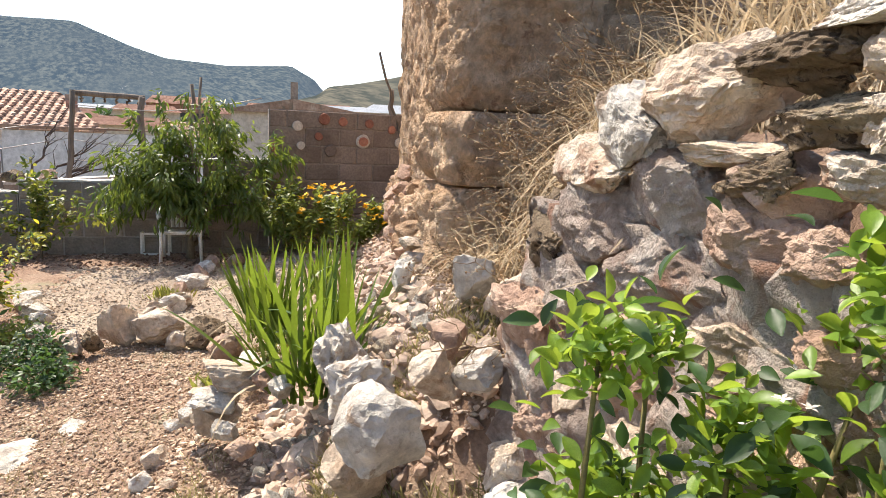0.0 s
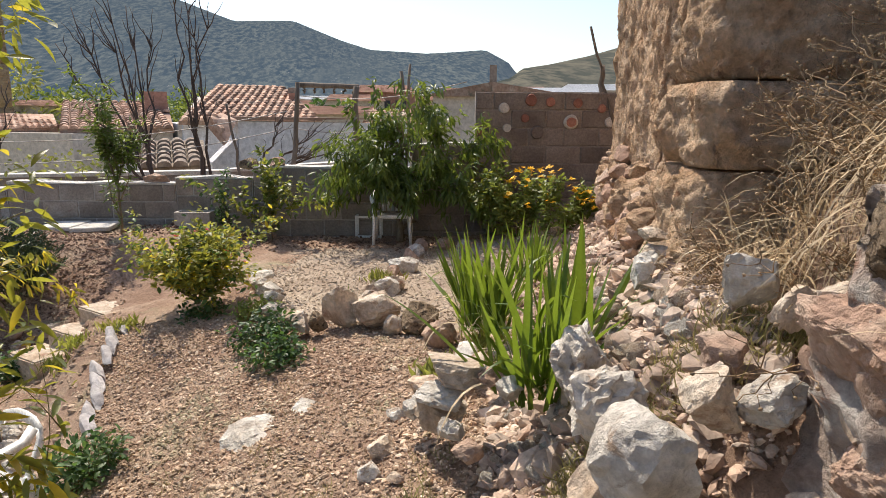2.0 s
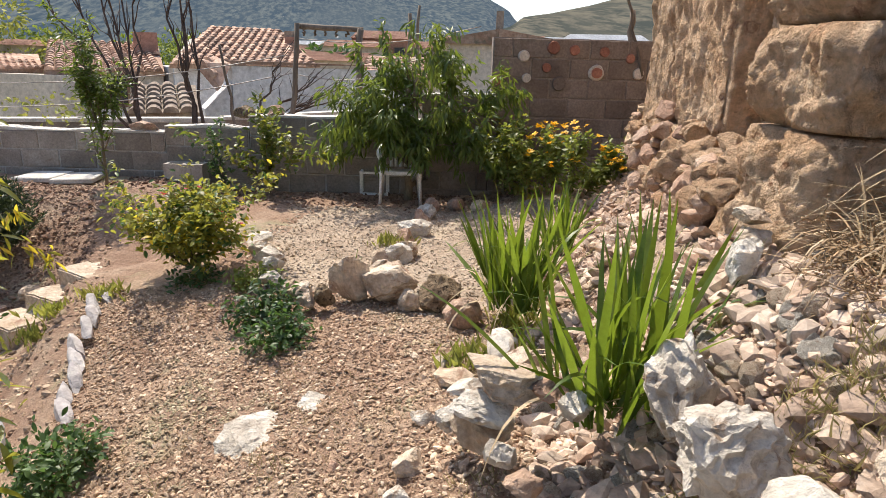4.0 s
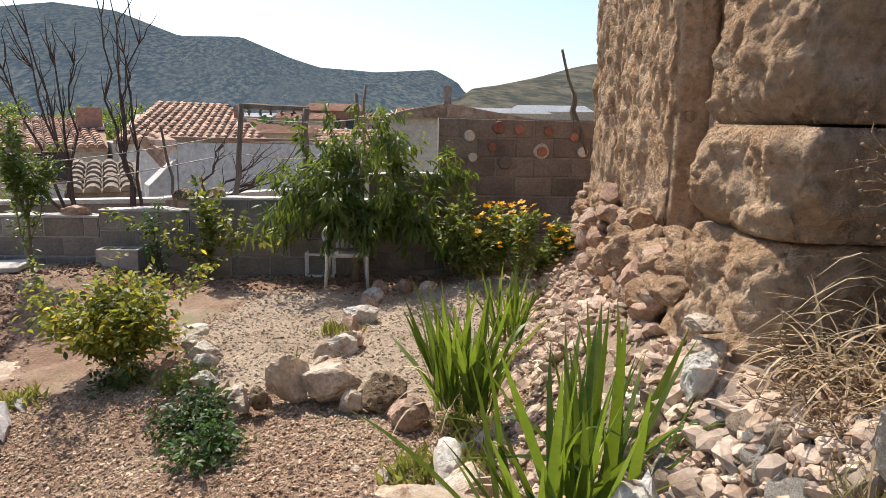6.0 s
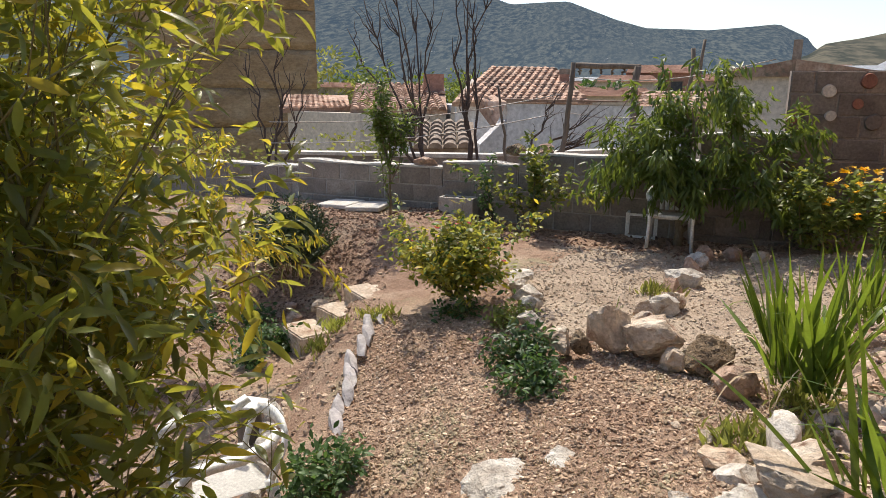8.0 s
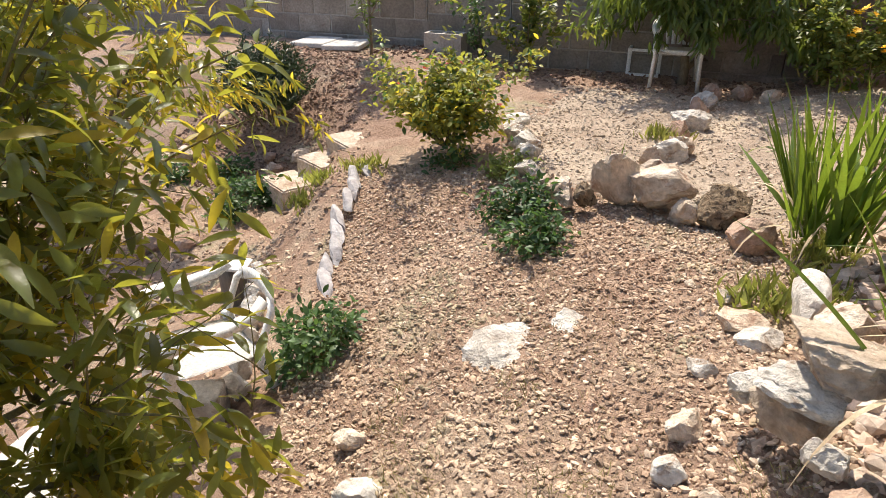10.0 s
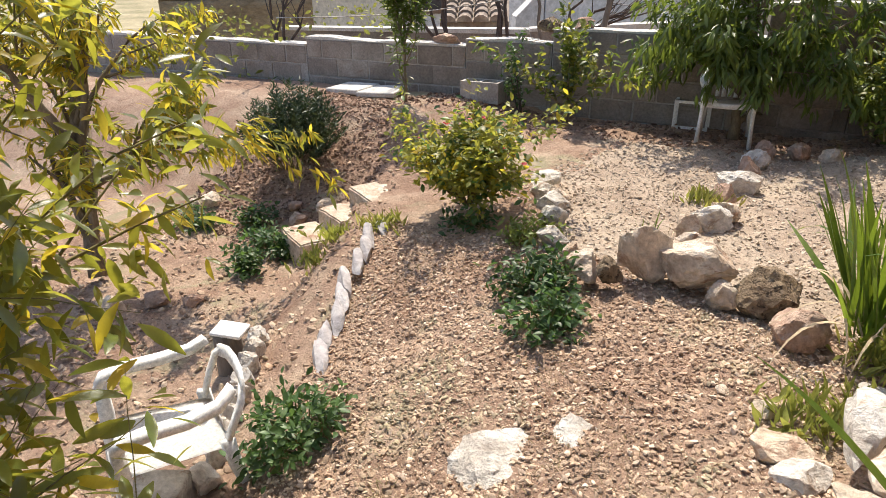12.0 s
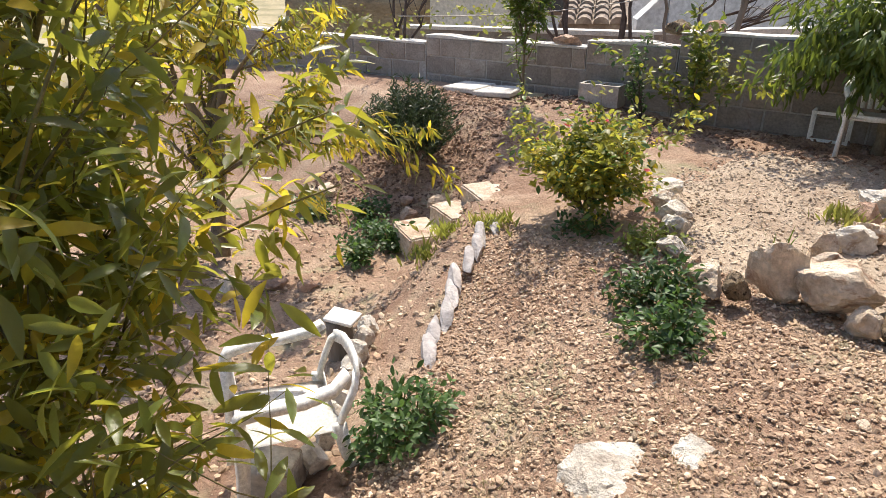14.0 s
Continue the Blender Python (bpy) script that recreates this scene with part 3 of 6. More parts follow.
# face to the right of the corner, cracked courses
for i, (x0, x1, z0, z1) in enumerate([(0.67, 1.25, 0.7, 1.32), (0.62, 1.05, 1.33, 1.8), (1.06, 1.7, 1.33, 1.92), (0.76, 1.3, 1.93, 2.5), (1.31, 2.1, 1.93, 2.6), (0.68, 1.5, 2.51, 3.1), (1.51, 2.4, 2.61, 3.2), (0.7, 1.6, 3.11, 3.9), (1.61, 2.5, 3.21, 4.1)]):
    prism("wall_block", tower, [(x0 + 0.012, 3.24), (x1 - 0.012, 3.26), (x1 - 0.012, 3.7), (x0 + 0.012, 3.7)], z0, z1, 0.018, 0.042, 40 + i, M_REDST if i in (0, 2) else M_TOWER, freq=5, rounded=0.03)
# pilasters
prism("pilaster", tower, [(-0.08, 4.84), (0.14, 4.8), (0.3, 6.1), (-0.30, 6.12)], 0.8, 3.6, 0.02, 0.034, 60, M_TOWER, freq=4.5, striate=0.034, rounded=0.05)
prism("pilaster", tower, [(-0.30, 6.25), (-0.1, 6.2), (0.1, 7.3), (-0.47, 7.25)], 0.65, 3.6, 0.025, 0.034, 61, M_TOWER, freq=4.5, striate=0.034, rounded=0.05)
prism("plinth", tower, [(-0.12, 3.72), (0.3, 3.7), (0.3, 8.0), (-0.5, 7.9), (-0.36, 6.2), (-0.16, 4.8)], 0.15, 0.84, 0.035, 0.07, 62, M_TOWER, freq=4.5)
for i in range(120):
    r_ = random.Random(1200 + i)
    y = r_.uniform(3.72, 7.6)
    x = lerp_table([(3.7, -0.15), (4.8, -0.2), (6.2, -0.4), (7.9, -0.54)], y)
    k = r_.uniform(0.07, 0.2)
    z = r_.uniform(0.35, 0.92)
    stone("stone", 1200 + i, (x + 0.1 * sstep(0.7, 0.95, z) - 0.02, y, z), (k, k * r_.uniform(0.9, 1.6), k * r_.uniform(0.6, 1.0)), M_TOWER if i % 3 else M_REDST, "", r_.uniform(-30, 30), (r_.uniform(-25, 25), r_.uniform(-20, 20)), tower, sub=3, rough=0.2)


# ---- village beyond the wall ----
def polar(bearing, dist, elev=None, z=0.0):
    """A place seen from the garden: degrees to the left of +y, metres away, degrees above the eye."""
    bearing += 0.55
    elev = elev + 0.2 if elev is not None else None
    x, y = -0.6 - math.sin(radians(bearing)) * dist, 1.05 + math.cos(radians(bearing)) * dist
    return Vector((x, y, 1.42 + math.tan(radians(elev)) * dist if elev is not None else z))


def tile_shape(w, l):
    vs, fs = [], []
    for j, (v, k) in enumerate(((0, 1.0), (l, 0.82))):
        for i in range(6):
            a = math.pi * i / 5
            vs.append((-math.cos(a) * w * 0.5 * k, v, math.sin(a) * w * 0.42 * k + (0.012 if j == 0 else 0)))
    for i in range(5):
        fs.append((i, i + 1, 7 + i, 6 + i))
    fs.append((0, 1, 2, 3, 4, 5))
    return vs, fs


def tiled_roof(parent, a, b, c, d, mat, single, tw=0.24, tl=0.42):
    """A roof plane from eave a-b up to ridge d-c, with barrel tiles on it; single: tiles as pieces of their own."""
    a, b, c, d = (Vector(p) for p in (a, b, c, d))
    bm = bmesh.new()
    n = (b - a).cross(d - a).normalized()
    top = [bm.verts.new(p) for p in (a, b, c, d)]
    low = [bm.verts.new(p - n * 0.12) for p in (a, b, c, d)]
    bm.faces.new(top)
    bm.faces.new(low[::-1])
    for i in range(4):
        bm.faces.new((top[i], low[i], low[(i + 1) % 4], top[(i + 1) % 4]))
    bm.normal_update()
    roof = part("roof", bm, mat, parent, smooth=False)
    e = (b - a).normalized()
    up = n.cross(e).normalized()
    base = Matrix((e, up, n)).transposed().to_4x4()
    r = random.Random(int(a.length * 100))
    places = []
    height = max((c - b).dot(up), (d - a).dot(up))
    rows = int(height / (tl * 0.86))
    for j in range(rows):
        v = j * tl * 0.86
        k = (v + tl * 0.5) / height
        lo, hi = (d - a).dot(e) * k, (b - a).length + ((c - b).dot(e)) * k
        u = lo + tw / 2
        while u < hi - tw * 0.4:
            places.append(Matrix.Translation(a + e * u + up * (v - 0.05) + n * 0.004) @ base @ pose(0, 0, 0, -1.5 + r.uniform(-1.5, 1), r.uniform(-2, 2), r.uniform(-3, 3)))
            u += tw
    shape = tile_shape(tw * 0.98, tl)
    if single and len(places) <= 300:
        mesh = merged("roof_tile", [shape])
        mesh.materials.append(mat)
        for m in places:
            ob = new("roof_tile", mesh)
            ob.parent = roof
            ob.matrix_basis = m
    else:
        ob = put("roof_tiles", spread("roof_tiles", [shape], places), mat, roof, smooth=False)
        ob["kind"] = "stuff"
    return roof


def slab_wall(parent, name, a, b, z0, z1, z1b, depth, mat, label=""):
    """A thick wall from a to b, its top going from z1 to z1b."""
    a, b = Vector((a[0], a[1])), Vector((b[0], b[1]))
    n = Vector((-(b - a).y, (b - a).x)).normalized()
    if n.y < 0:
        n = -n
    bm = bmesh.new()
    ring = [a, b, b + n * depth, a + n * depth]
    tops = [z1, z1b, z1b, z1]
    lo = [bm.verts.new((p.x, p.y, z0)) for p in ring]
    hi = [bm.verts.new((p.x, p.y, z)) for p, z in zip(ring, tops)]
    bm.faces.new(lo[::-1])
    bm.faces.new(hi)
    for i in range(4):
        bm.faces.new((lo[i], lo[(i + 1) % 4], hi[(i + 1) % 4], hi[i]))
    bmesh.ops.recalc_face_normals(bm, faces=bm.faces)
    return part(name, bm, mat, parent, label, smooth=False)


M_DARKGLASS = material("dark_window", [(0.3, (0.03, 0.03, 0.035)), (0.7, (0.07, 0.07, 0.075))], 3, 20, 0.25, 0.0)
M_FRAME = material("brown_window_frame", [(0.3, (0.16, 0.10, 0.07)), (0.7, (0.24, 0.16, 0.11))], 3, 20, 0.7, 0.0)
M_BRICKRED = material("red_brick_render", [(0.3, (0.30, 0.14, 0.10)), (0.7, (0.42, 0.24, 0.17))], 1, 8, 0.92, 0.2, 20)


def window(parent, at, w, h, facing):
    m = Matrix.Translation(at) @ pose(0, 0, 0, 0, 0, facing)
    win = part("window", box_bm(bmesh.new(), w, 0.1, h, m), M_DARKGLASS, parent, smooth=False)
    bm = bmesh.new()
    for sx, sz, x, z in ((0.08, h + 0.16, -w / 2 - 0.04, 0), (0.08, h + 0.16, w / 2 + 0.04, 0), (w, 0.08, 0, h / 2 + 0.04), (w + 0.2, 0.1, 0, -h / 2 - 0.05)):
        box_bm(bm, sx, 0.18, sz, m @ pose(x, -0.02, z))
    part("frame", bm, M_FRAME, win, smooth=False)


# white house with a long low wall and a red tiled roof behind it
white = thing("white_house", (0, 0, 0), "white rendered village house with red clay tile roofs", "house")
slab_wall(white, "wall", polar(32.3, 15.5), polar(17.8, 18), -3.2, 0.95, 0.86, 0.5, M_WHITEWALL)
slab_wall(white, "wall", polar(34.5, 15.2), polar(32.4, 15.3), -3.2, 0.05, 0.6, 0.6, M_WHITEWALL)
slab_wall(white, "wall_cap", polar(32.4, 15.42), polar(17.7, 17.9), 0.98, 1.06, 0.98, 0.7, M_TILE, "thin clay tile coping")
tiled_roof(white, polar(34.7, 15.0, -1.75), polar(33.2, 14.8, -3.7), polar(32.3, 15.4, -1.8), polar(33.6, 15.8, -1.2), M_TILE, True)
slab_wall(white, "wall", polar(36.6, 20), polar(25.8, 21), -3.5, 0.78, 0.7, 3.5, M_WHITEWALL)
tiled_roof(white, polar(36.9, 19.6, -1.75), polar(25.4, 20.6, -1.75), polar(28.2, 25, 1.0), polar(33.6, 25, 1.25), M_TILE, False)
slab_wall(white, "gable", polar(37.0, 20.2), polar(35.3, 24), -3, 0.8, 1.6, 0.3, M_BEIGE)
chim = slab_wall(white, "chimney", polar(28.1, 23.0), polar(27.3, 23.0), 0.3, 1.75, 1.75, 0.4, M_BRICKRED, "small red brick chimney")
box = box_bm(bmesh.new(), 0.26, 0.26, 0.18, Matrix.Translation(polar(27.7, 23.2, z=1.84)))
part("chimney_pot", box, M_OLDTILE, chim, smooth=False)

left_house = thing("tiled_house", (0, 0, 0), "low old house with a worn red tile roof", "house")
slab_wall(left_house, "wall", polar(45.0, 21), polar(37.4, 21), -3.5, 0.52, 0.52, 4, M_WHITEWALL)
tiled_roof(left_house, polar(45.4, 20.5, -2.35), polar(37.3, 20.5, -2.35), polar(37.6, 25.5, -0.3), polar(44.9, 25.5, -0.2), M_TILE, False)
slab_wall(left_house, "chimney", polar(39.3, 23.5), polar(37.6, 23.5), 0.3, 1.75, 1.75, 0.7, M_BRICKRED, "red brick chimney block")
window(left_house, polar(41, 20.95, -3.6), 0.7, 0.8, 41)

shed = thing("dark_tiled_shed", (0, 0, 0), "low shed with a dark mossy tile roof", "shed")
slab_wall(shed, "wall", polar(39.9, 12.6), polar(35.0, 12.6), -2.6, 0.06, 0.06, 2.5, M_BEIGE)
tiled_roof(shed, polar(40.2, 12.3, -5.9), polar(34.9, 12.3, -5.8), polar(35.1, 15.0, -3.5), polar(39.7, 15.0, -3.5), M_OLDTILE, True, 0.27, 0.5)

far_shed = thing("ruined_shed", (0, 0, 0), "ruined beige shed with broken tile roof", "shed")
slab_wall(far_shed, "wall", polar(50.5, 22), polar(45.6, 24), -4, 0.55, 0.45, 3, M_BEIGE)
tiled_roof(far_shed, polar(51, 21.6, -2.3), polar(45.4, 23.6, -2.2), polar(45.6, 27, -1.1), polar(50.6, 26, -1.2), M_TILE, False)

beige = thing("beige_house", (0, 0, 0), "beige rendered house with a low gable", "house")
slab_wall(beige, "wall", polar(15.8, 19), polar(10.7, 19), -4, 1.6, 1.93, 6, M_BEIGE)
slab_wall(beige, "wall", polar(10.7, 19), polar(3.5, 19), -4, 1.93, 1.55, 6, M_BEIGE)
slab_wall(beige, "roof_edge", polar(15.9, 18.85), polar(10.7, 18.85), 1.61, 1.69, 2.02, 6.3, M_TILE, "thin clay tile verge")
slab_wall(beige, "roof_edge", polar(10.7, 18.85), polar(3.4, 18.85), 1.6, 2.02, 1.63, 6.3, M_TILE, "thin clay tile verge")
slab_wall(beige, "chimney", polar(11.0, 20), polar(10.4, 20), 1.6, 2.55, 2.55, 0.3, M_OLDTILE, "dark chimney pipe")

brown = thing("brown_house", (0, 0, 0), "brown rendered village house with red roof", "house")
slab_wall(brown, "wall", polar(21.5, 30), polar(13.5, 27), -5, 0.3, 0.25, 6, M_BEIGE)
tiled_roof(brown, polar(21.9, 29.5, -2.2), polar(13.2, 26.5, -2.4), polar(13.6, 31, -0.7), polar(21.4, 34, -0.6), M_TILE, False, 0.3, 0.6)
window(brown, polar(17.2, 28.2, -3.4), 0.9, 0.9, 17)
window(brown, polar(19.6, 29.2, -3.3), 0.9, 0.9, 19)

keep = thing("stone_keep", (0, 0, 0), "tall square ochre stone keep far behind the garden", "tower")
p0, p1 = polar(62, 34), polar(48.0, 34)
M_KEEP = material("ochre_masonry", [(0.3, (0.28, 0.185, 0.10)), (0.5, (0.38, 0.26, 0.15)), (0.7, (0.47, 0.35, 0.22))], 0.5, 5, 0.95, 0.8, 4, depth=0.2, stretch=(1, 1, 2))
plan = [tuple(p0.xy), tuple(p1.xy), tuple(p1.xy + Vector((-6.4, 4.6))), tuple(p0.xy + Vector((-6.4, 4.6)))]
for i, (z0, z1) in enumerate(((-5.0, -0.6), (-0.58, 1.2), (1.22, 3.0), (3.02, 4.8), (4.82, 6.65))):
    prism("masonry_course", keep, plan, z0, z1, 0.4, 0.07, 77 + i, M_KEEP, freq=0.9)


def small_house(b, dist, width, e_eave, e_ridge, wall_mat, roof_mat, label, wins):
    h = thing("village_house", (0, 0, 0), label, "house", "far village houses")
    half = math.degrees(math.atan2(width / 2, dist))
    zt = polar(b, dist, e_eave).z
    slab_wall(h, "wall", polar(b + half, dist), polar(b - half, dist), -7, zt, zt, 6, wall_mat)
    a, c = polar(b + half * 1.05, dist - 0.4, e_eave), polar(b - half * 1.05, dist - 0.4, e_eave)
    u, v = polar(b + half * 0.8, dist + 3, e_ridge), polar(b - half * 0.8, dist + 3, e_ridge)
    bm = bmesh.new()
    q = [bm.verts.new(p) for p in (a, c, v, u)]
    w2 = [bm.verts.new(p) for p in (polar(b + half, dist + 6.4, e_eave), polar(b - half, dist + 6.4, e_eave))]
    bm.faces.new(q)
    bm.faces.new((q[3], q[2], w2[1], w2[0]))
    bm.faces.new((q[0], q[3], w2[0]))
    bm.faces.new((q[1], w2[1], q[2]))
    bmesh.ops.solidify(bm, geom=bm.faces[:], thickness=0.15)
    part("roof", bm, roof_mat, h, smooth=False)
    for i in range(wins):
        k = (i + 0.5) / wins * 2 - 1
        window(h, polar(b + half * 0.8 * k, dist - 0.02, e_eave - 1.0 / dist * 57.3 * 1.3), 0.9, 1.1, b)
    return h


M_FARROOF = material("far_clay_roof", [(0.3, (0.26, 0.13, 0.09)), (0.7, (0.42, 0.25, 0.18))], 1.2, 5, 0.9, 0.5, 6, depth=0.1)
M_FARWALL = material("far_cream_wall", [(0.3, (0.42, 0.36, 0.3)), (0.7, (0.56, 0.5, 0.43))], 0.6, 4, 0.9, 0.0)
M_FARGREY = material("far_pale_sheet", [(0.3, (0.45, 0.48, 0.52)), (0.7, (0.58, 0.6, 0.63))], 0.4, 4, 0.7, 0.0)
for b, dist, width, e1, e2, wm, rm, n in ((20.3, 62, 5.5, 1.0, 1.6, M_BRICKRED, M_FARROOF, 3), (22.8, 58, 5, 0.3, 0.8, M_FARWALL, M_FARROOF, 2), (18.2, 75, 7, 0.4, 0.9, M_FARWALL, M_FARROOF, 2),
                                         (25.5, 80, 9, 0.4, 0.7, M_FARWALL, M_FARGREY, 3), (15.6, 90, 8, 0.4, 0.8, M_FARWALL, M_FARROOF, 3), (13.2, 70, 6, 0.8, 1.4, M_FARWALL, M_FARROOF, 2),
                                         (11.8, 110, 9, 0.9, 1.3, M_BRICKRED, M_FARROOF, 3), (6.2, 90, 12, 1.1, 1.5, M_FARWALL, M_FARGREY, 0), (2.4, 100, 12, 1.3, 1.8, M_FARWALL, M_FARGREY, 0),
                                         (8.6, 130, 8, 1.2, 1.6, M_FARWALL, M_FARROOF, 2), (28.5, 70, 6, -0.2, 0.3, M_FARWALL, M_FARROOF, 2), (30.5, 90, 8, 0.2, 0.6, M_FARWALL, M_FARROOF, 2),
                                         (23.8, 45, 5, -0.9, -0.2, M_FARWALL, M_FARROOF, 2), (48.5, 60, 8, -0.3, 0.1, M_FARWALL, M_FARROOF, 2)):
    small_house(b, dist, width, e1, e2, wm, rm, "small far village house with " + ("pale sheet roof" if rm is M_FARGREY else "red tile roof"), n)

# wall, posts and wires just beyond the garden wall
second = thing("wall_second", (0, 0, 0), "low pale rendered wall beyond the garden wall", "wall", kind="structure")
slab_wall(second, "wall", polar(52, 10.4), polar(33, 9.6), -1.5, 0.3, 0.32, 0.2, M_BLOCK)
slab_wall(second, "wall_cap", polar(52, 10.38), polar(33, 9.58), 0.3, 0.34, 0.36, 0.24, M_CAP, "pale mortar capping")
slab_wall(second, "wall", polar(33, 9.3), polar(22, 9.6), -1.5, 0.36, 0.44, 0.2, M_BLOCK)
slab_wall(second, "wall_cap", polar(33.1, 9.28), polar(22, 9.58), 0.365, 0.4, 0.48, 0.24, M_CAP, "pale mortar capping")


def tube_thing(name, lines, mat, label, category, group="", sides=7):
    t = merged(name, [tube_data(p, r, sides) for p, r in lines])
    return tagged(put(name, t, mat), label, category, group)


def wavy(a, b, n, amp, seed):
    r = random.Random(seed)
    a, b = Vector(a), Vector(b)
    return [a.lerp(b, i / n) + (Vector((r.gauss(0, amp), r.gauss(0, amp), r.gauss(0, amp * 0.4))) if 0 < i < n else Vector()) for i in range(n + 1)]


def post(a, b, r0, r1, seed, label, name="wooden_post"):
    pts = wavy(a, b, 7, 0.012, seed)
    return tube_thing(name, [(pts, [r0 + (r1 - r0) * i / 7 for i in range(8)])], M_WOOD, label, "post", "fence posts")


post(polar(27.9, 8.4, -12), polar(27.0, 8.4, 0.9), 0.035, 0.03, 1, "rough brown wooden fence post behind the wall")
post(polar(22.1, 9.2, -10), polar(21.9, 9.2, 0.7), 0.05, 0.045, 2, "thick dark wooden pergola post")
post(polar(17.6, 8.7, -8), polar(17.1, 8.7, 2.6), 0.024, 0.018, 3, "thin dark wooden pole rising over the tree")
post(polar(18.1, 8.8, -8), polar(17.9, 8.8, 2.0), 0.03, 0.026, 4, "grey wooden pole beside a thin one")
post(polar(32.0, 9.0, -8), polar(33.1, 9.0, -0.9), 0.022, 0.015, 5, "crooked dark branch used as a stake")
post((-0.50, 8.42, 1.1), (-0.80, 8.38, 2.16), 0.018, 0.014, 6, "leaning dark stick on the tall wall")
post((-0.62, 8.5, 1.0), (-0.66, 8.5, 1.75), 0.035, 0.03, 7, "short grey post behind the tall wall")
post(polar(27.0, 9.3, 0.75), polar(21.7, 9.3, 0.65), 0.04, 0.035, 8, "dark horizontal pergola beam", "wooden_beam")
for i in range(6):
    post(polar(26.5 - i * 0.85, 9.4, 0.1), polar(26.4 - i * 0.85, 9.4, 0.75), 0.016, 0.014, 20 + i, "short dark pergola rail under the beam", "wooden_rail")
fence = thing("wire_fence", (0, 0, 0), "sagging grey wire fence above the garden wall", "fence")
M_WIRE = material("dull_wire", [(0.3, (0.3, 0.28, 0.26)), (0.7, (0.42, 0.4, 0.38))], 5, 40, 0.6, 0.0, metal=0.6)
for i, (b0, e0, b1, e1) in enumerate(((52, -3.9, 28, -1.6), (52, -5.6, 27.5, -3.0), (27, -0.2, 12, 1.1), (27.4, -3.0, 17.5, -2.2), (27.6, -4.6, 17.6, -3.6))):
    a, b = polar(b0, 9.0, e0), polar(b1, 8.6, e1)
    pts = [a.lerp(b, k / 10) - Vector((0, 0, 0.12 * math.sin(math.pi * k / 10))) for k in range(11)]
    put("wire", merged("wire", [tube_data(pts, [0.006] * 11, 5)]), M_WIRE, fence)


# ---- bare saplings beyond the wall ----
def bare_tree(base, tops, seed, label):
    r = random.Random(seed)
    tree = thing("bare_tree", base, label, "tree", "bare saplings")
    for top in tops:
        pts = wavy((r.uniform(-0.06, 0.06), r.uniform(-0.06, 0.06), 0), Vector(top) - Vector(base), 9, 0.035, r.random())
        n = len(pts)
        lines = [(pts, [0.022 * (1 - 0.78 * i / (n - 1)) for i in range(n)])]
        for k in range(9):
            i = r.randint(3, n - 2)
            d = (pts[i + 1] - pts[i]).normalized() + Vector((r.gauss(0, 0.35), r.gauss(0, 0.35), 0.25))
            l = r.uniform(0.25, 0.6)
            lines.append((wavy(pts[i], pts[i] + d.normalized() * l, 4, 0.015, r.random()), [0.008, 0.007, 0.005, 0.004, 0.002]))
        put("stem", merged("stem", [tube_data(p, q, 6) for p, q in lines]), M_DARKTWIG, tree)
    return tree


b0 = polar(38.9, 8.9, -9.5)
bare_tree(b0, [polar(b, 8.9 + k, e) for b, e, k in ((44.2, 6.2, 0.1), (42.6, 6.4, 0.0), (41.6, 6.9, -0.2), (40.3, 6.6, 0.2), (39.2, 4.9, 0.0), (45.5, 3.5, 0.1))], 3, "bare dark sapling with several upright stems")
b1 = polar(35.0, 8.7, -9.0)
bare_tree(b1, [polar(b, 8.7 + k, e) for b, e, k in ((37.0, 8.6, 0.1), (36.0, 8.2, -0.1), (34.9, 8.9, 0.1), (35.6, 6.0, 0.0))], 4, "tall bare dark sapling behind the block wall")
b2 = polar(30.5, 8.6, -7.2)
bare_tree(b2, [polar(b, 8.6, e) for b, e in ((23.5, -4.0), (25.5, -3.2), (28.5, -2.4), (24.0, -5.0))], 5, "low bare bramble branches arching over the wall")
b3 = polar(52, 9.3, -9)
bare_tree(b3, [polar(b, 9.3, e) for b, e in ((51, 1.2), (50.2, 0.0), (53.5, 1.5), (48.8, -0.6))], 6, "bare dark shrub stems beyond the wall")


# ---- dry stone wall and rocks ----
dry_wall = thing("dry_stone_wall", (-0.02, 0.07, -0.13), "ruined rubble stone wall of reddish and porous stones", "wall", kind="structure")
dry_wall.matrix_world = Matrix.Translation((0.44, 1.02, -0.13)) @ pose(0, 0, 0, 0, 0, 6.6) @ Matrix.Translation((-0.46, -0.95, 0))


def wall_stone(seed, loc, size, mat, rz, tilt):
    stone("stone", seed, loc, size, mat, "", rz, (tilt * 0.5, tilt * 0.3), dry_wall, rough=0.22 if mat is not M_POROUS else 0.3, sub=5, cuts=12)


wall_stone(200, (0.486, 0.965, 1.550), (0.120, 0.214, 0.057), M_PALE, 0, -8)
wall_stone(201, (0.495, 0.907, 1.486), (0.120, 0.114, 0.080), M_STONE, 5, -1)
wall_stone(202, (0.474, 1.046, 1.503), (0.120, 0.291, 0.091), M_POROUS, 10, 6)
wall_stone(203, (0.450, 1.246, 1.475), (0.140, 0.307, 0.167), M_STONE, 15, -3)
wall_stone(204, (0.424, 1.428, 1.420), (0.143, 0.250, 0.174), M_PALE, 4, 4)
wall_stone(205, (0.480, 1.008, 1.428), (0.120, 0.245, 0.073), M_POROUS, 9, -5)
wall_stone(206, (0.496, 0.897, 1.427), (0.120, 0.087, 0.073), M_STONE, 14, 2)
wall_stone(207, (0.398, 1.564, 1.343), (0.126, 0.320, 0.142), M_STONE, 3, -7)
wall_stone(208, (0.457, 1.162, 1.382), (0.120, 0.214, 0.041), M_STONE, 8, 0)
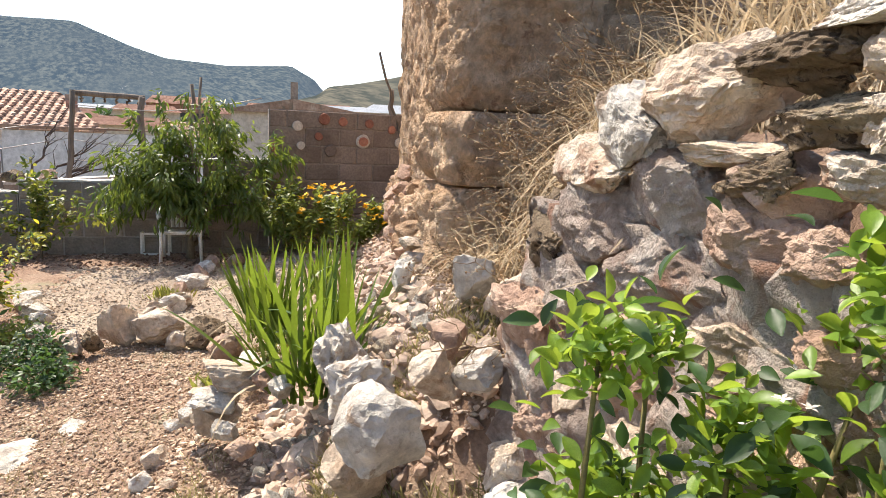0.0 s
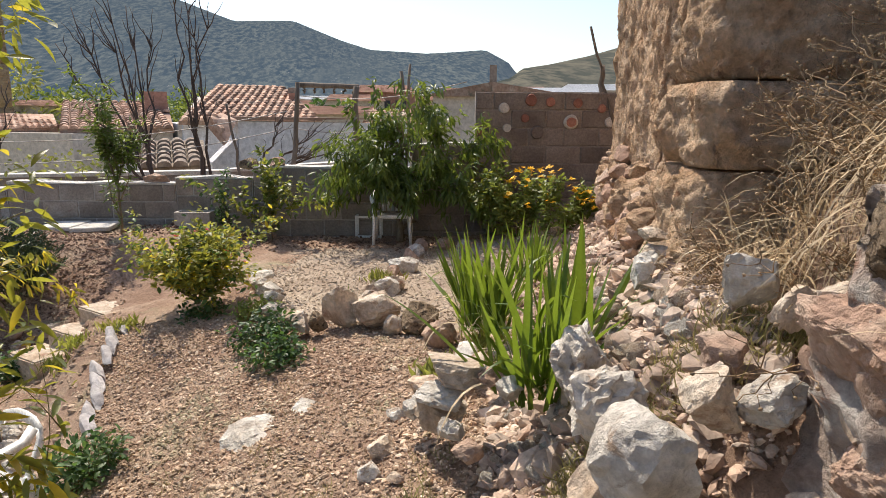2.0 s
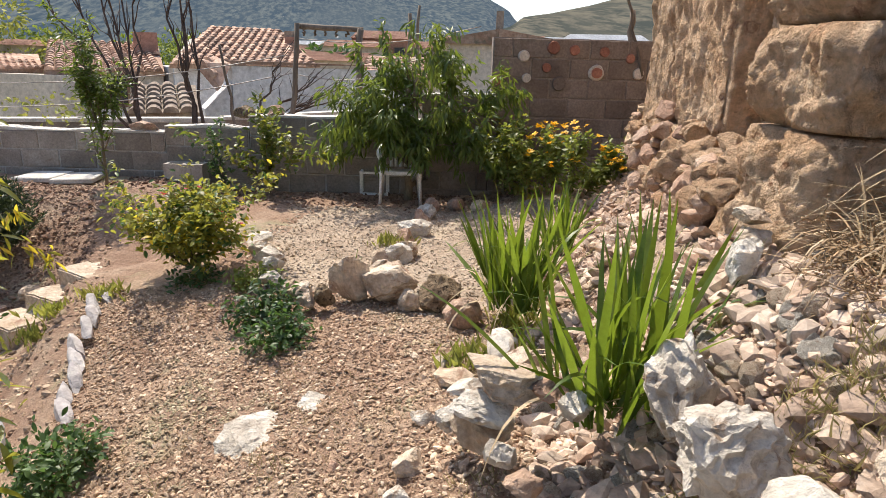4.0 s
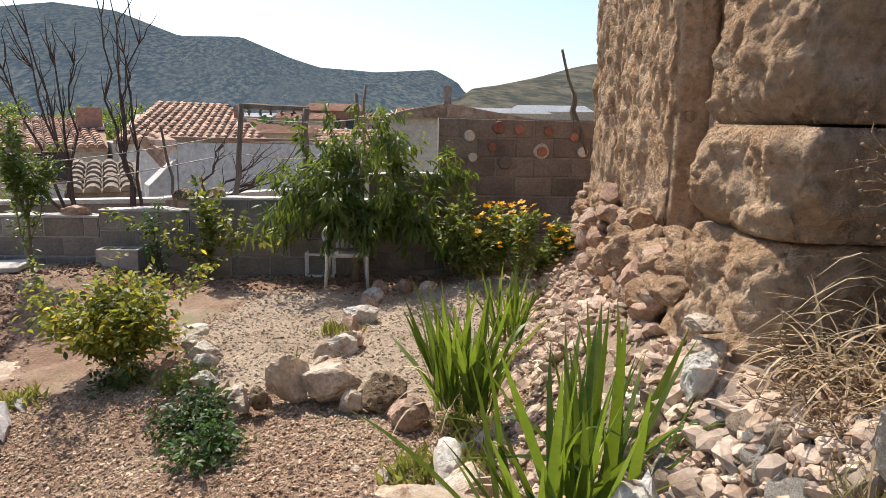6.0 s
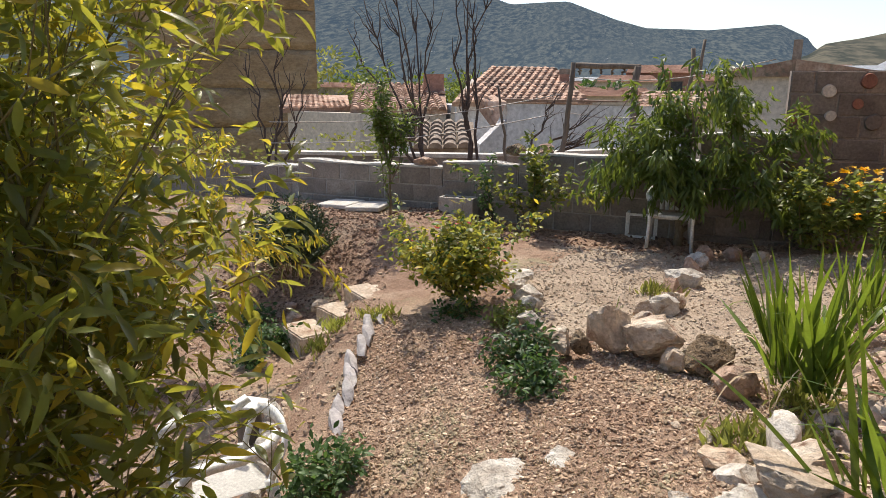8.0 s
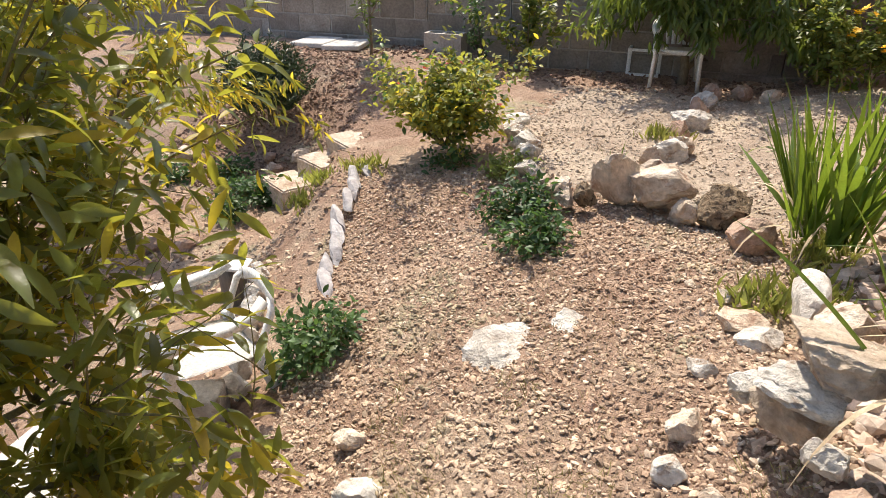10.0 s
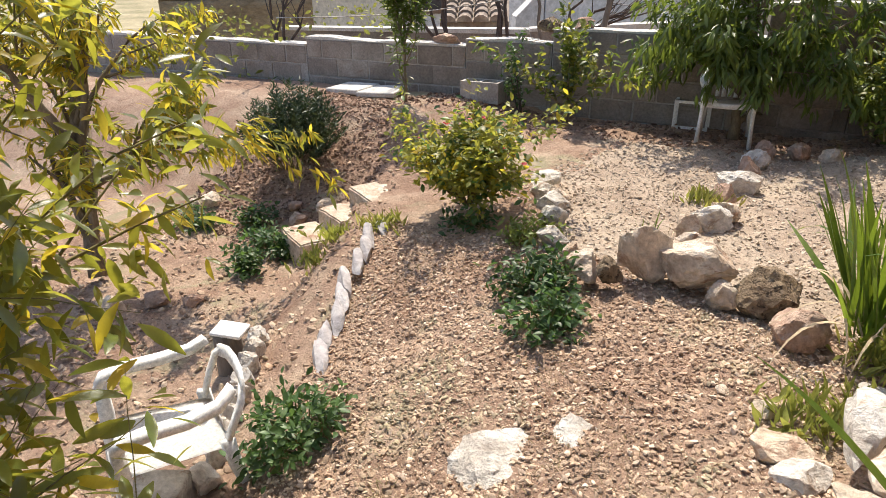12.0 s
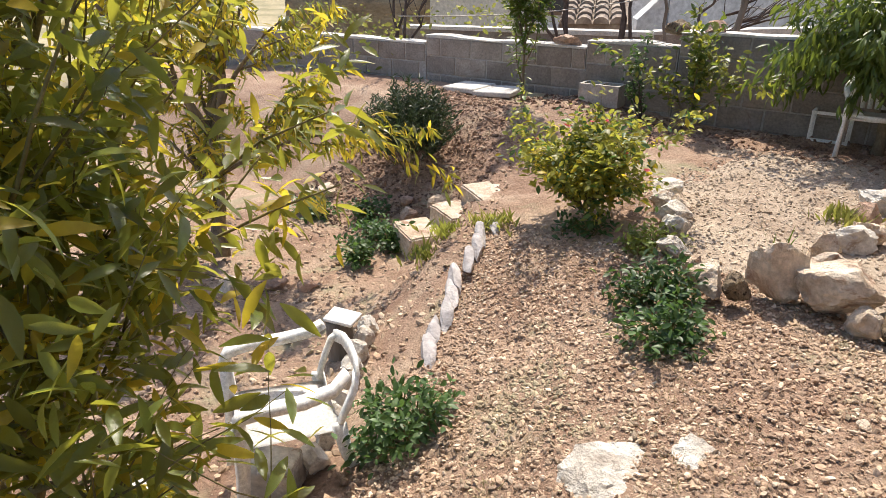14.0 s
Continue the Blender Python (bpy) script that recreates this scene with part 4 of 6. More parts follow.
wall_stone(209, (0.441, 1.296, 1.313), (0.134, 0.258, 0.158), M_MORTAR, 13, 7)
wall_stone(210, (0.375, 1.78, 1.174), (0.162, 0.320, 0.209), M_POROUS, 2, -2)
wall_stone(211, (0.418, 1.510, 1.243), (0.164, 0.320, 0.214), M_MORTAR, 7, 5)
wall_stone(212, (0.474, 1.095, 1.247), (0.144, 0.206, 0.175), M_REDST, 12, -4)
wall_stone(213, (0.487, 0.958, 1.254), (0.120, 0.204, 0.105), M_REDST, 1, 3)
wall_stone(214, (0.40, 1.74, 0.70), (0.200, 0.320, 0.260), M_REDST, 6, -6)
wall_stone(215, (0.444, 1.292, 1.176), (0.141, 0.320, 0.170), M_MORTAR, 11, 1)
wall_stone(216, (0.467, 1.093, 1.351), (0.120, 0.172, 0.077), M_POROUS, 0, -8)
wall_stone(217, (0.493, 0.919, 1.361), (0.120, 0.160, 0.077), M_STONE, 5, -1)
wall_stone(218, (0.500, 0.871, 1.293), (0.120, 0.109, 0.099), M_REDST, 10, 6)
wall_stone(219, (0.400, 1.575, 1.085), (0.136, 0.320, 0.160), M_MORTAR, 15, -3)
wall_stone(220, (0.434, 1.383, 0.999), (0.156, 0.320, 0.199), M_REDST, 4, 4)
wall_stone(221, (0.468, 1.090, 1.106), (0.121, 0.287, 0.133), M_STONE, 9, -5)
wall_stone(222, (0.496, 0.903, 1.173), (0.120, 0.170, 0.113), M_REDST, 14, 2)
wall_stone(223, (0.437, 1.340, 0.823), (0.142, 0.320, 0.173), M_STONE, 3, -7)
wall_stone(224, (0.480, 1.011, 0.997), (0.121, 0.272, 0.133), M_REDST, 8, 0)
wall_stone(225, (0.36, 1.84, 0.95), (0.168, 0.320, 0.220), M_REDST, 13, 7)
for z0, z1, y1 in ((-0.1, 1.02, 1.98), (1.0, 1.25, 1.86)):
    vs, fs = rough_prism([(0.595 - 0.15 * y1 + 0.015, y1), (0.595 + 0.15 + 0.015, -1.0), (1.7, -1.0), (1.7, y1 + 0.1)][::-1], z0, z1, 0.022, 0.045, 91, freq=8)
    mesh = bpy.data.meshes.new("earth_core")
    mesh.from_pydata(vs, [], fs)
    put("earth_core", mesh, M_MORTAR, dry_wall, "crumbling plaster and earth between the stones")
for i in range(150):
    r_ = random.Random(900 + i)
    y = r_.uniform(-0.8, 1.96)
    z = r_.uniform(0.1, min(1.1 + 0.25 * (2.3 - y), 1.4))
    k = r_.uniform(0.05, 0.13)
    stone("stone", 900 + i, (0.595 - 0.15 * y + 0.05, y, z), (k, k * 1.4, k), r_.choice((M_REDST, M_STONE, M_MORTAR, M_POROUS)), "", r_.uniform(-20, 20), (r_.uniform(-20, 20), 0), dry_wall, sub=3)


def rock(seed, x, y, z, w, d, h, mat, label, rz=0.0, tilt=(0, 0), name="rock", group="", cat="rock", sub=4, rough=0.2, cuts=9):
    return stone(name, seed, (x, y, z), (w, d, h), mat, label, rz, tilt, None, cat, group, rough, sub, cuts)


rock(1, -0.16, 1.99, 0.46, 0.25, 0.24, 0.25, M_PALE, "big pale grey boulder resting on dry grass", 20, (0, 8), "boulder", sub=4, cuts=12, rough=0.12)
rock(2, -0.35, 2.52, 0.45, 0.17, 0.24, 0.26, M_PALE, "grey weathered outcrop stone beside the rubble", -15, (10, -10), sub=4, rough=0.3)
rock(3, -0.27, 2.33, 0.43, 0.22, 0.26, 0.24, M_PALE, "pale jagged rock at the edge of the rubble", 40, sub=4, rough=0.34)
rock(4, -0.24, 2.14, 0.28, 0.2, 0.22, 0.3, M_STONE, "weathered stone under the boulder", 10, sub=3)
heap = "loose stones of the rubble heap"
rock(5, 0.03, 2.2, 0.655, 0.13, 0.13, 0.12, M_REDST, "pinkish loose stone in the rubble", 30, group=heap)
rock(6, -0.015, 2.04, 0.61, 0.15, 0.15, 0.18, M_STONE, "tan loose stone in the rubble", -20, (14, 0), group=heap)
rock(7, 0.115, 2.04, 0.62, 0.17, 0.15, 0.12, M_PALE, "pale angular block in the rubble", 12, group=heap, cuts=7)
rock(8, 0.12, 2.45, 0.79, 0.15, 0.15, 0.17, M_PALE, "pale rough stone in the rubble", 50, group=heap)
rock(9, 0.195, 2.3, 0.77, 0.1, 0.1, 0.13, M_STONE, "small tan stone in the rubble", 0, (0, 20), group=heap)
rock(10, -0.163, 3.07, 0.66, 0.09, 0.1, 0.16, M_PALE, "upright pale stone at the foot of the tower", 0, (-8, 12))
rock(11, -0.13, 3.17, 0.72, 0.12, 0.14, 0.055, M_STONE, "flat tan stone under the tower corner", 10, group="stacked flat stones")
rock(12, -0.13, 3.2, 0.775, 0.11, 0.13, 0.06, M_STONE, "flat tan stone under the tower corner", 35, group="stacked flat stones")
rock(13, 0.2, 1.9, 0.41, 0.15, 0.14, 0.13, M_STONE, "tan loose stone by the wall foot", 20, group=heap)
rock(14, 0.3, 1.9, 0.42, 0.13, 0.13, 0.11, M_REDST, "reddish loose stone by the wall foot", -30, group=heap)
rock(15, 0.22, 1.8, 0.34, 0.23, 0.2, 0.13, M_PALE, "white block of limestone by the wall foot", 8, cuts=6)
stack = "stacked slabs under the iris"
rock(16, -0.90, 2.85, 0.055, 0.22, 0.2, 0.12, M_STONE, "thick tan slab at the bottom of a stack", 10, group=stack, cuts=6)
rock(17, -0.90, 2.85, 0.160, 0.23, 0.2, 0.1, M_PALE, "pale slab in the middle of a stack", -8, group=stack, cuts=6)
rock(18, -0.82, 2.87, 0.255, 0.28, 0.22, 0.1, M_STONE, "brown-edged slab on top of a stack", 14, (0, 5), group=stack, cuts=6)
rock(19, -0.69, 2.83, 0.260, 0.13, 0.13, 0.075, M_REDST, "small red slab beside the stack", -20, group=stack)
rock(20, -0.80, 2.67, 0.100, 0.1, 0.1, 0.1, M_PALE, "pale stone below the stack", 30, group=stack)
rock(21, -0.60, 2.73, 0.260, 0.1, 0.1, 0.1, M_PALE, "pale rounded stone below the iris", 60, group=stack)
rock(22, -1.02, 2.93, 0.040, 0.12, 0.12, 0.09, M_PALE, "pale stone beside the stacked slabs", 15, group=stack)
rock(23, -0.72, 2.59, 0.070, 0.12, 0.1, 0.08, M_REDST, "reddish stone on the soil below the stack", 15, group=stack)
rock(24, -0.98, 3.6, 0.0, 0.12, 0.3, 0.16, M_PALE, "pale elongated stone edging the iris bed", 14, sub=3)
rock(25, -0.85, 3.35, 0.1, 0.2, 0.26, 0.14, M_STONE, "flat tan stone edging the iris bed", 14, sub=3)
# bedrock and stones in the gravel slope
rock(30, -1.87, 3.08, -0.315, 0.36, 0.34, 0.2, M_PALE, "broad pale bedrock outcrop in the gravel", 30, sub=4, rough=0.2)
rock(31, -1.69, 3.27, -0.235, 0.27, 0.17, 0.1, M_PALE, "flat pale bedrock in the gravel", -20, sub=4, rough=0.2)
lone = "stones lying on the gravel"
for i, (x, y, w, h, m) in enumerate(((-1.16, 3.5, 0.18, 0.1, M_STONE), (-1.08, 3.42, 0.17, 0.09, M_PALE), (-1.28, 3.73, 0.11, 0.06, M_STONE), (-1.03, 4.1, 0.13, 0.08, M_PALE), (-1.2, 3.17, 0.11, 0.07, M_PALE),
                                     (-1.15, 2.85, 0.14, 0.08, M_STONE), (-1.44, 2.88, 0.07, 0.04, M_REDST), (-1.13, 2.66, 0.1, 0.08, M_PALE), (-1.95, 2.33, 0.16, 0.09, M_PALE), (-2.17, 2.51, 0.12, 0.09, M_STONE),
                                     (-1.43, 3.77, 0.06, 0.03, M_STONE), (-1.0, 2.62, 0.07, 0.05, M_STONE))):
    rock(40 + i, x, y, ground_z(x, y) + h * 0.2, w, w * 0.8, h, m, ("pale" if m is M_PALE else "tan") + " stone half sunk in the gravel", i * 47, group=lone, cat="stone", name="stone", sub=3)

# row of big stones across the upper terrace
row = "big stones edging the terrace"
rock(60, -2.08, 4.47, -0.06, 0.26, 0.2, 0.31, M_STONE, "tall tan limestone block edging the terrace", 20, (0, -6), group=row, cuts=10)
rock(61, -1.84, 4.5, -0.08, 0.41, 0.24, 0.27, M_STONE, "wide tan limestone block with a flat top", -8, group=row, cuts=7)
rock(62, -1.52, 4.47, -0.09, 0.27, 0.22, 0.24, M_POROUS, "brown porous stone edging the terrace", 15, group=row)
rock(63, -1.34, 4.33, -0.12, 0.23, 0.2, 0.18, M_REDST, "smooth pinkish stone at the end of a row", 35, group=row)
rock(64, -2.29, 4.28, -0.13, 0.18, 0.16, 0.16, M_STONE, "rounded tan stone edging the terrace", 0, group=row)
rock(65, -2.17, 4.28, -0.12, 0.13, 0.14, 0.16, M_POROUS, "small brown stone edging the terrace", 0, group=row)
rock(66, -1.95, 4.66, -0.06, 0.2, 0.15, 0.16, M_STONE, "tan stone behind the front row", 70, group=row)
rock(67, -1.67, 4.40, -0.13, 0.14, 0.13, 0.15, M_STONE, "small tan stone between larger ones", 20, group=row)
side = "pale stones lining the path"
for i, (x, y, w, m) in enumerate(((-2.64, 4.58, 0.2, M_PALE), (-2.82, 4.84, 0.19, M_PALE), (-2.95, 5.03, 0.22, M_PALE), (-3.1, 5.2, 0.2, M_PALE), (-3.24, 5.4, 0.25, M_PALE), (-2.98, 5.16, 0.14, M_STONE), (-2.45, 4.42, 0.12, M_STONE))):
    rock(70 + i, x, y, -0.17, w, w * 0.85, 0.14, m, "whitish stone lining the gravel path", i * 31, group=side, name="stone", cat="stone")
for i, (x, y, w, m) in enumerate(((-2.13, 5.13, 0.15, M_STONE), (-2.1, 5.33, 0.24, M_PALE), (-2.06, 5.5, 0.19, M_STONE), (-2.18, 5.78, 0.17, M_REDST), (-2.2, 6.12, 0.27, M_PALE), (-2.26, 6.5, 0.18, M_REDST), (-2.3, 6.72, 0.2, M_PALE), (-2.32, 7.0, 0.16, M_REDST), (-2.1, 7.1, 0.2, M_REDST), (-1.9, 7.15, 0.18, M_STONE))):
    rock(80 + i, x, y, -0.15, w, w * 0.9, 0.17, m, ("pale" if m is M_PALE else "reddish") + " stone dividing path and bed", i * 53, group="stones dividing the path", name="stone", cat="stone")
for i, (x, y, w) in enumerate(((-5.35, 4.85, 0.2), (-5.2, 5.05, 0.18), (-5.5, 4.95, 0.15), (-6.3, 4.6, 0.2), (-4.9, 3.35, 0.2), (-5.05, 3.1, 0.22), (-4.7, 3.5, 0.14), (-6.4, 4.45, 0.18))):
    rock(95 + i, x, y, ground_z(x, y) + 0.03, w, w * 0.9, w * 0.7, M_STONE if i % 2 else M_REDST, "rough brown stone on the lower terrace", i * 41, group="stones on the lower terrace", name="stone", cat="stone")

# steps
for i, (x, y, z, w, d, rz) in enumerate(((-4.77, 4.52, -0.7, 0.42, 0.3, -16), (-4.63, 4.78, -0.565, 0.38, 0.28, -14), (-4.48, 5.03, -0.43, 0.46, 0.36, -18))):
    bm = box_bm(bmesh.new(), w, d, 0.3, Matrix.Translation((0, 0, -0.15)))
    bmesh.ops.bevel(bm, geom=bm.edges[:], offset=0.012, segments=2, affect="EDGES")
    bmesh.ops.subdivide_edges(bm, edges=bm.edges[:], cuts=3, use_grid_fill=True)
    for v in bm.verts:
        v.co += Vector((noise.noise(v.co * 9 + Vector((i, 0, 0))), noise.noise(v.co * 9 + Vector((0, i, 5))), 0.5 * noise.noise(v.co * 9 + Vector((7, 0, i))))) * 0.014
    st = part("stone_step", bm, M_STONE, smooth=False)
    st.matrix_basis = pose(x, y, z, 0, 0, rz)
    tagged(st, "pale stone step set into the earth bank", "step", "garden steps")

# slanted slabs edging the lower path
for i in range(9):
    u = 0.06 + i * 0.16
    q = EDGE0 + EDGE_D * u + EDGE_N * (0.02 * math.sin(i * 2.0) - 0.12 * sstep(0.5, 1.8, u))
    z = ground_z(q.x, q.y) + 0.03 - 0.03 * sstep(0.9, 1.7, u)
    ed = rock(120 + i, q.x, q.y, z - 0.005, 0.075, 0.3, 0.085, M_EDGE, "slanted grey-white slab edging the path", math.degrees(math.atan2(EDGE_D.y, EDGE_D.x)) - 90 + 15, (9, 12), "edging_slab", "edging slabs", "edging", 3, 0.12, 5)
# white edging stones and a wooden stump by the chair
for i in range(9):
    u = i / 8
    x, y = -3.74 + 0.84 * u, 3.38 - 0.82 * u
    rock(140 + i, x, y, ground_z(x, y) + 0.05, 0.11, 0.13, 0.14, M_PALE, "whitewashed stone edging near the chair", i * 33, (0, 0), "stone", "whitewashed edging stones", "stone")
bm = bmesh.new()
bmesh.ops.create_cone(bm, cap_ends=True, segments=14, radius1=0.085, radius2=0.07, depth=0.34, matrix=Matrix.Translation((0, 0, 0.15)))
bmesh.ops.subdivide_edges(bm, edges=[e for e in bm.edges if abs(e.verts[0].co.z - e.verts[1].co.z) > 0.1], cuts=5)
for v in bm.verts:
    v.co.xy *= 1 + 0.12 * noise.noise(Vector((v.co.x * 20, v.co.y * 20, v.co.z * 4)))
stump = part("wooden_stump", bm, M_WOOD)
stump.matrix_basis = pose(-3.72, 3.2, ground_z(-3.72, 3.2) - 0.1, 3, -4, 0)
tagged(stump, "short grey weathered wooden stump beside the path", "stump")
sl = box_bm(bmesh.new(), 0.17, 0.13, 0.02, bevel=0.004)
sl = part("white_tile", sl, M_PLASTIC)
sl.matrix_basis = pose(-3.72, 3.2, ground_z(-3.72, 3.2) + 0.235, 4, 3, 30)
tagged(sl, "white ceramic tile lying on a wooden stump", "tile")

wb = box_bm(bmesh.new(), 0.2, 0.16, 0.2, Matrix.Translation((0, 0, 0.08)), bevel=0.015, seg=2)
bmesh.ops.subdivide_edges(wb, edges=wb.edges[:], cuts=2, use_grid_fill=True)
for v in wb.verts:
    v.co += v.normal * 0.008 * noise.noise(v.co * 14)
wb = part("whitewashed_block", wb, M_PALE)
wb.matrix_basis = pose(-2.92, 2.40, ground_z(-2.92, 2.40), 2, -2, 42)
tagged(wb, "whitewashed stone block at the end of the edging", "block")
fl = box_bm(bmesh.new(), 0.42, 0.34, 0.09, Matrix.Translation((0, 0, 0.03)), bevel=0.014, seg=2)
bmesh.ops.subdivide_edges(fl, edges=fl.edges[:], cuts=3, use_grid_fill=True)
for v in fl.verts:
    v.co += Vector((noise.noise(v.co * 6), noise.noise(v.co * 6 + Vector((3, 0, 0))), 0.4 * noise.noise(v.co * 9))) * 0.014
fl = part("paving_slab", fl, M_CAP)
fl.matrix_basis = pose(-3.35, 1.92, ground_z(-3.35, 1.92), 1, 2, 20)
tagged(fl, "flat grey stone slab lying by the almond tree", "slab")

# hollow block and slab at the garden wall
bm = bmesh.new()
for x, y, w, d in ((0, -0.085, 0.4, 0.03), (0, 0.085, 0.4, 0.03), (-0.185, 0, 0.03, 0.14), (0, 0, 0.03, 0.14), (0.185, 0, 0.03, 0.14)):
    box_bm(bm, w, d, 0.2, Matrix.Translation((x, y, 0.1)))
hb = part("hollow_block", bm, M_JOINT, smooth=False)
hb.matrix_basis = pose(-5.0, 6.93, ground_z(-5.0, 6.85) - 0.01, 0, 0, 16)
tagged(hb, "grey hollow concrete block standing by the garden wall", "block")
for i, (x, y, rz) in enumerate(((-6.35, 6.42, 10), (-5.98, 6.5, 22))):
    sl = part("stone_slab", box_bm(bmesh.new(), 0.42, 0.4, 0.05, bevel=0.008), M_CAP, smooth=False)
    sl.matrix_basis = pose(x, y, ground_z(x, y) + 0.03, 1, -2, rz)
    tagged(sl, "whitish stone slab lying near the garden wall", "slab", "slabs by the wall")
for i, (u, z, w) in enumerate(((-3.7, 0.43, 0.3), (-2.62, 0.62, 0.24), (-2.3, 0.63, 0.2))):
    m = pose(-2, 8, 0, 0, 0, math.degrees(WALL_A)) @ Vector((u, 0.1, z))
    rock(160 + i, m.x, m.y, m.z, w, 0.18, 0.14, M_REDST if i != 1 else M_POROUS, "brown stone lying on the garden wall", 20 * i, group="stones on the wall", name="stone", cat="stone")

# painted discs and blotches on the tall wall
wm_ = pose(-2, 8, 0, 0, 0, math.degrees(WALL_A))
M_CLAYDISC = material("painted_clay", [(0.3, (0.26, 0.10, 0.07)), (0.7, (0.38, 0.18, 0.12))], 12, 60, 0.8, 0.3, 60, vary=0.25)
M_SHELL = material("pale_clay", [(0.3, (0.5, 0.42, 0.35)), (0.7, (0.66, 0.6, 0.52))], 12, 60, 0.8, 0.3, 60)
for i, (u, z, r0, m) in enumerate(((0.32, 1.27, 0.062, M_SHELL), (0.36, 1.05, 0.05, M_SHELL), (0.62, 1.36, 0.07, M_CLAYDISC), (0.84, 1.34, 0.055, M_CLAYDISC), (1.15, 1.33, 0.055, M_CLAYDISC), (1.42, 1.27, 0.05, M_CLAYDISC),
                                   (0.56, 1.16, 0.05, M_CLAYDISC), (1.08, 1.12, 0.085, M_SHELL), (1.08, 1.12, 0.06, M_CLAYDISC), (0.05, 1.02, 0.05, M_CLAYDISC), (1.52, 1.12, 0.06, M_SHELL), (0.7, 1.0, 0.075, M_BROWNBLOCK))):
    bm = bmesh.new()
    bmesh.ops.create_cone(bm, cap_ends=True, segments=18, radius1=r0, radius2=r0 * 0.86, depth=0.03 if i != 8 else 0.05, matrix=pose(0, 0, 0, 90))
    for v in bm.verts:
        v.co *= 1 + 0.12 * noise.noise(v.co * 14 + Vector((i, 0, 0)))
    ob = part("clay_disc", bm, m, high, smooth=False)
    ob.matrix_basis = pose(u, -0.014 if i != 8 else -0.02, z)


# ---- plastic chairs ----
def strip(bm, pts, width, thick, across):
    """A flat bar along pts; across: the way of its width."""
    across = Vector(across).normalized()
    prev = None
    for i, p in enumerate(pts):
        p = Vector(p)
        d = (Vector(pts[min(i + 1, len(pts) - 1)]) - Vector(pts[max(i - 1, 0)])).normalized()
        n = d.cross(across).normalized()
        w = width[i] if isinstance(width, (list, tuple)) else width
        ring = [bm.verts.new(p + across * (w / 2) * a + n * (thick / 2) * b) for a, b in ((-1, -1), (1, -1), (1, 1), (-1, 1))]
        if prev:
            for k in range(4):
                bm.faces.new((prev[k], prev[(k + 1) % 4], ring[(k + 1) % 4], ring[k]))
        else:
            bm.faces.new(ring[::-1])
        prev = ring
    bm.faces.new(prev)
    bmesh.ops.recalc_face_normals(bm, faces=bm.faces)


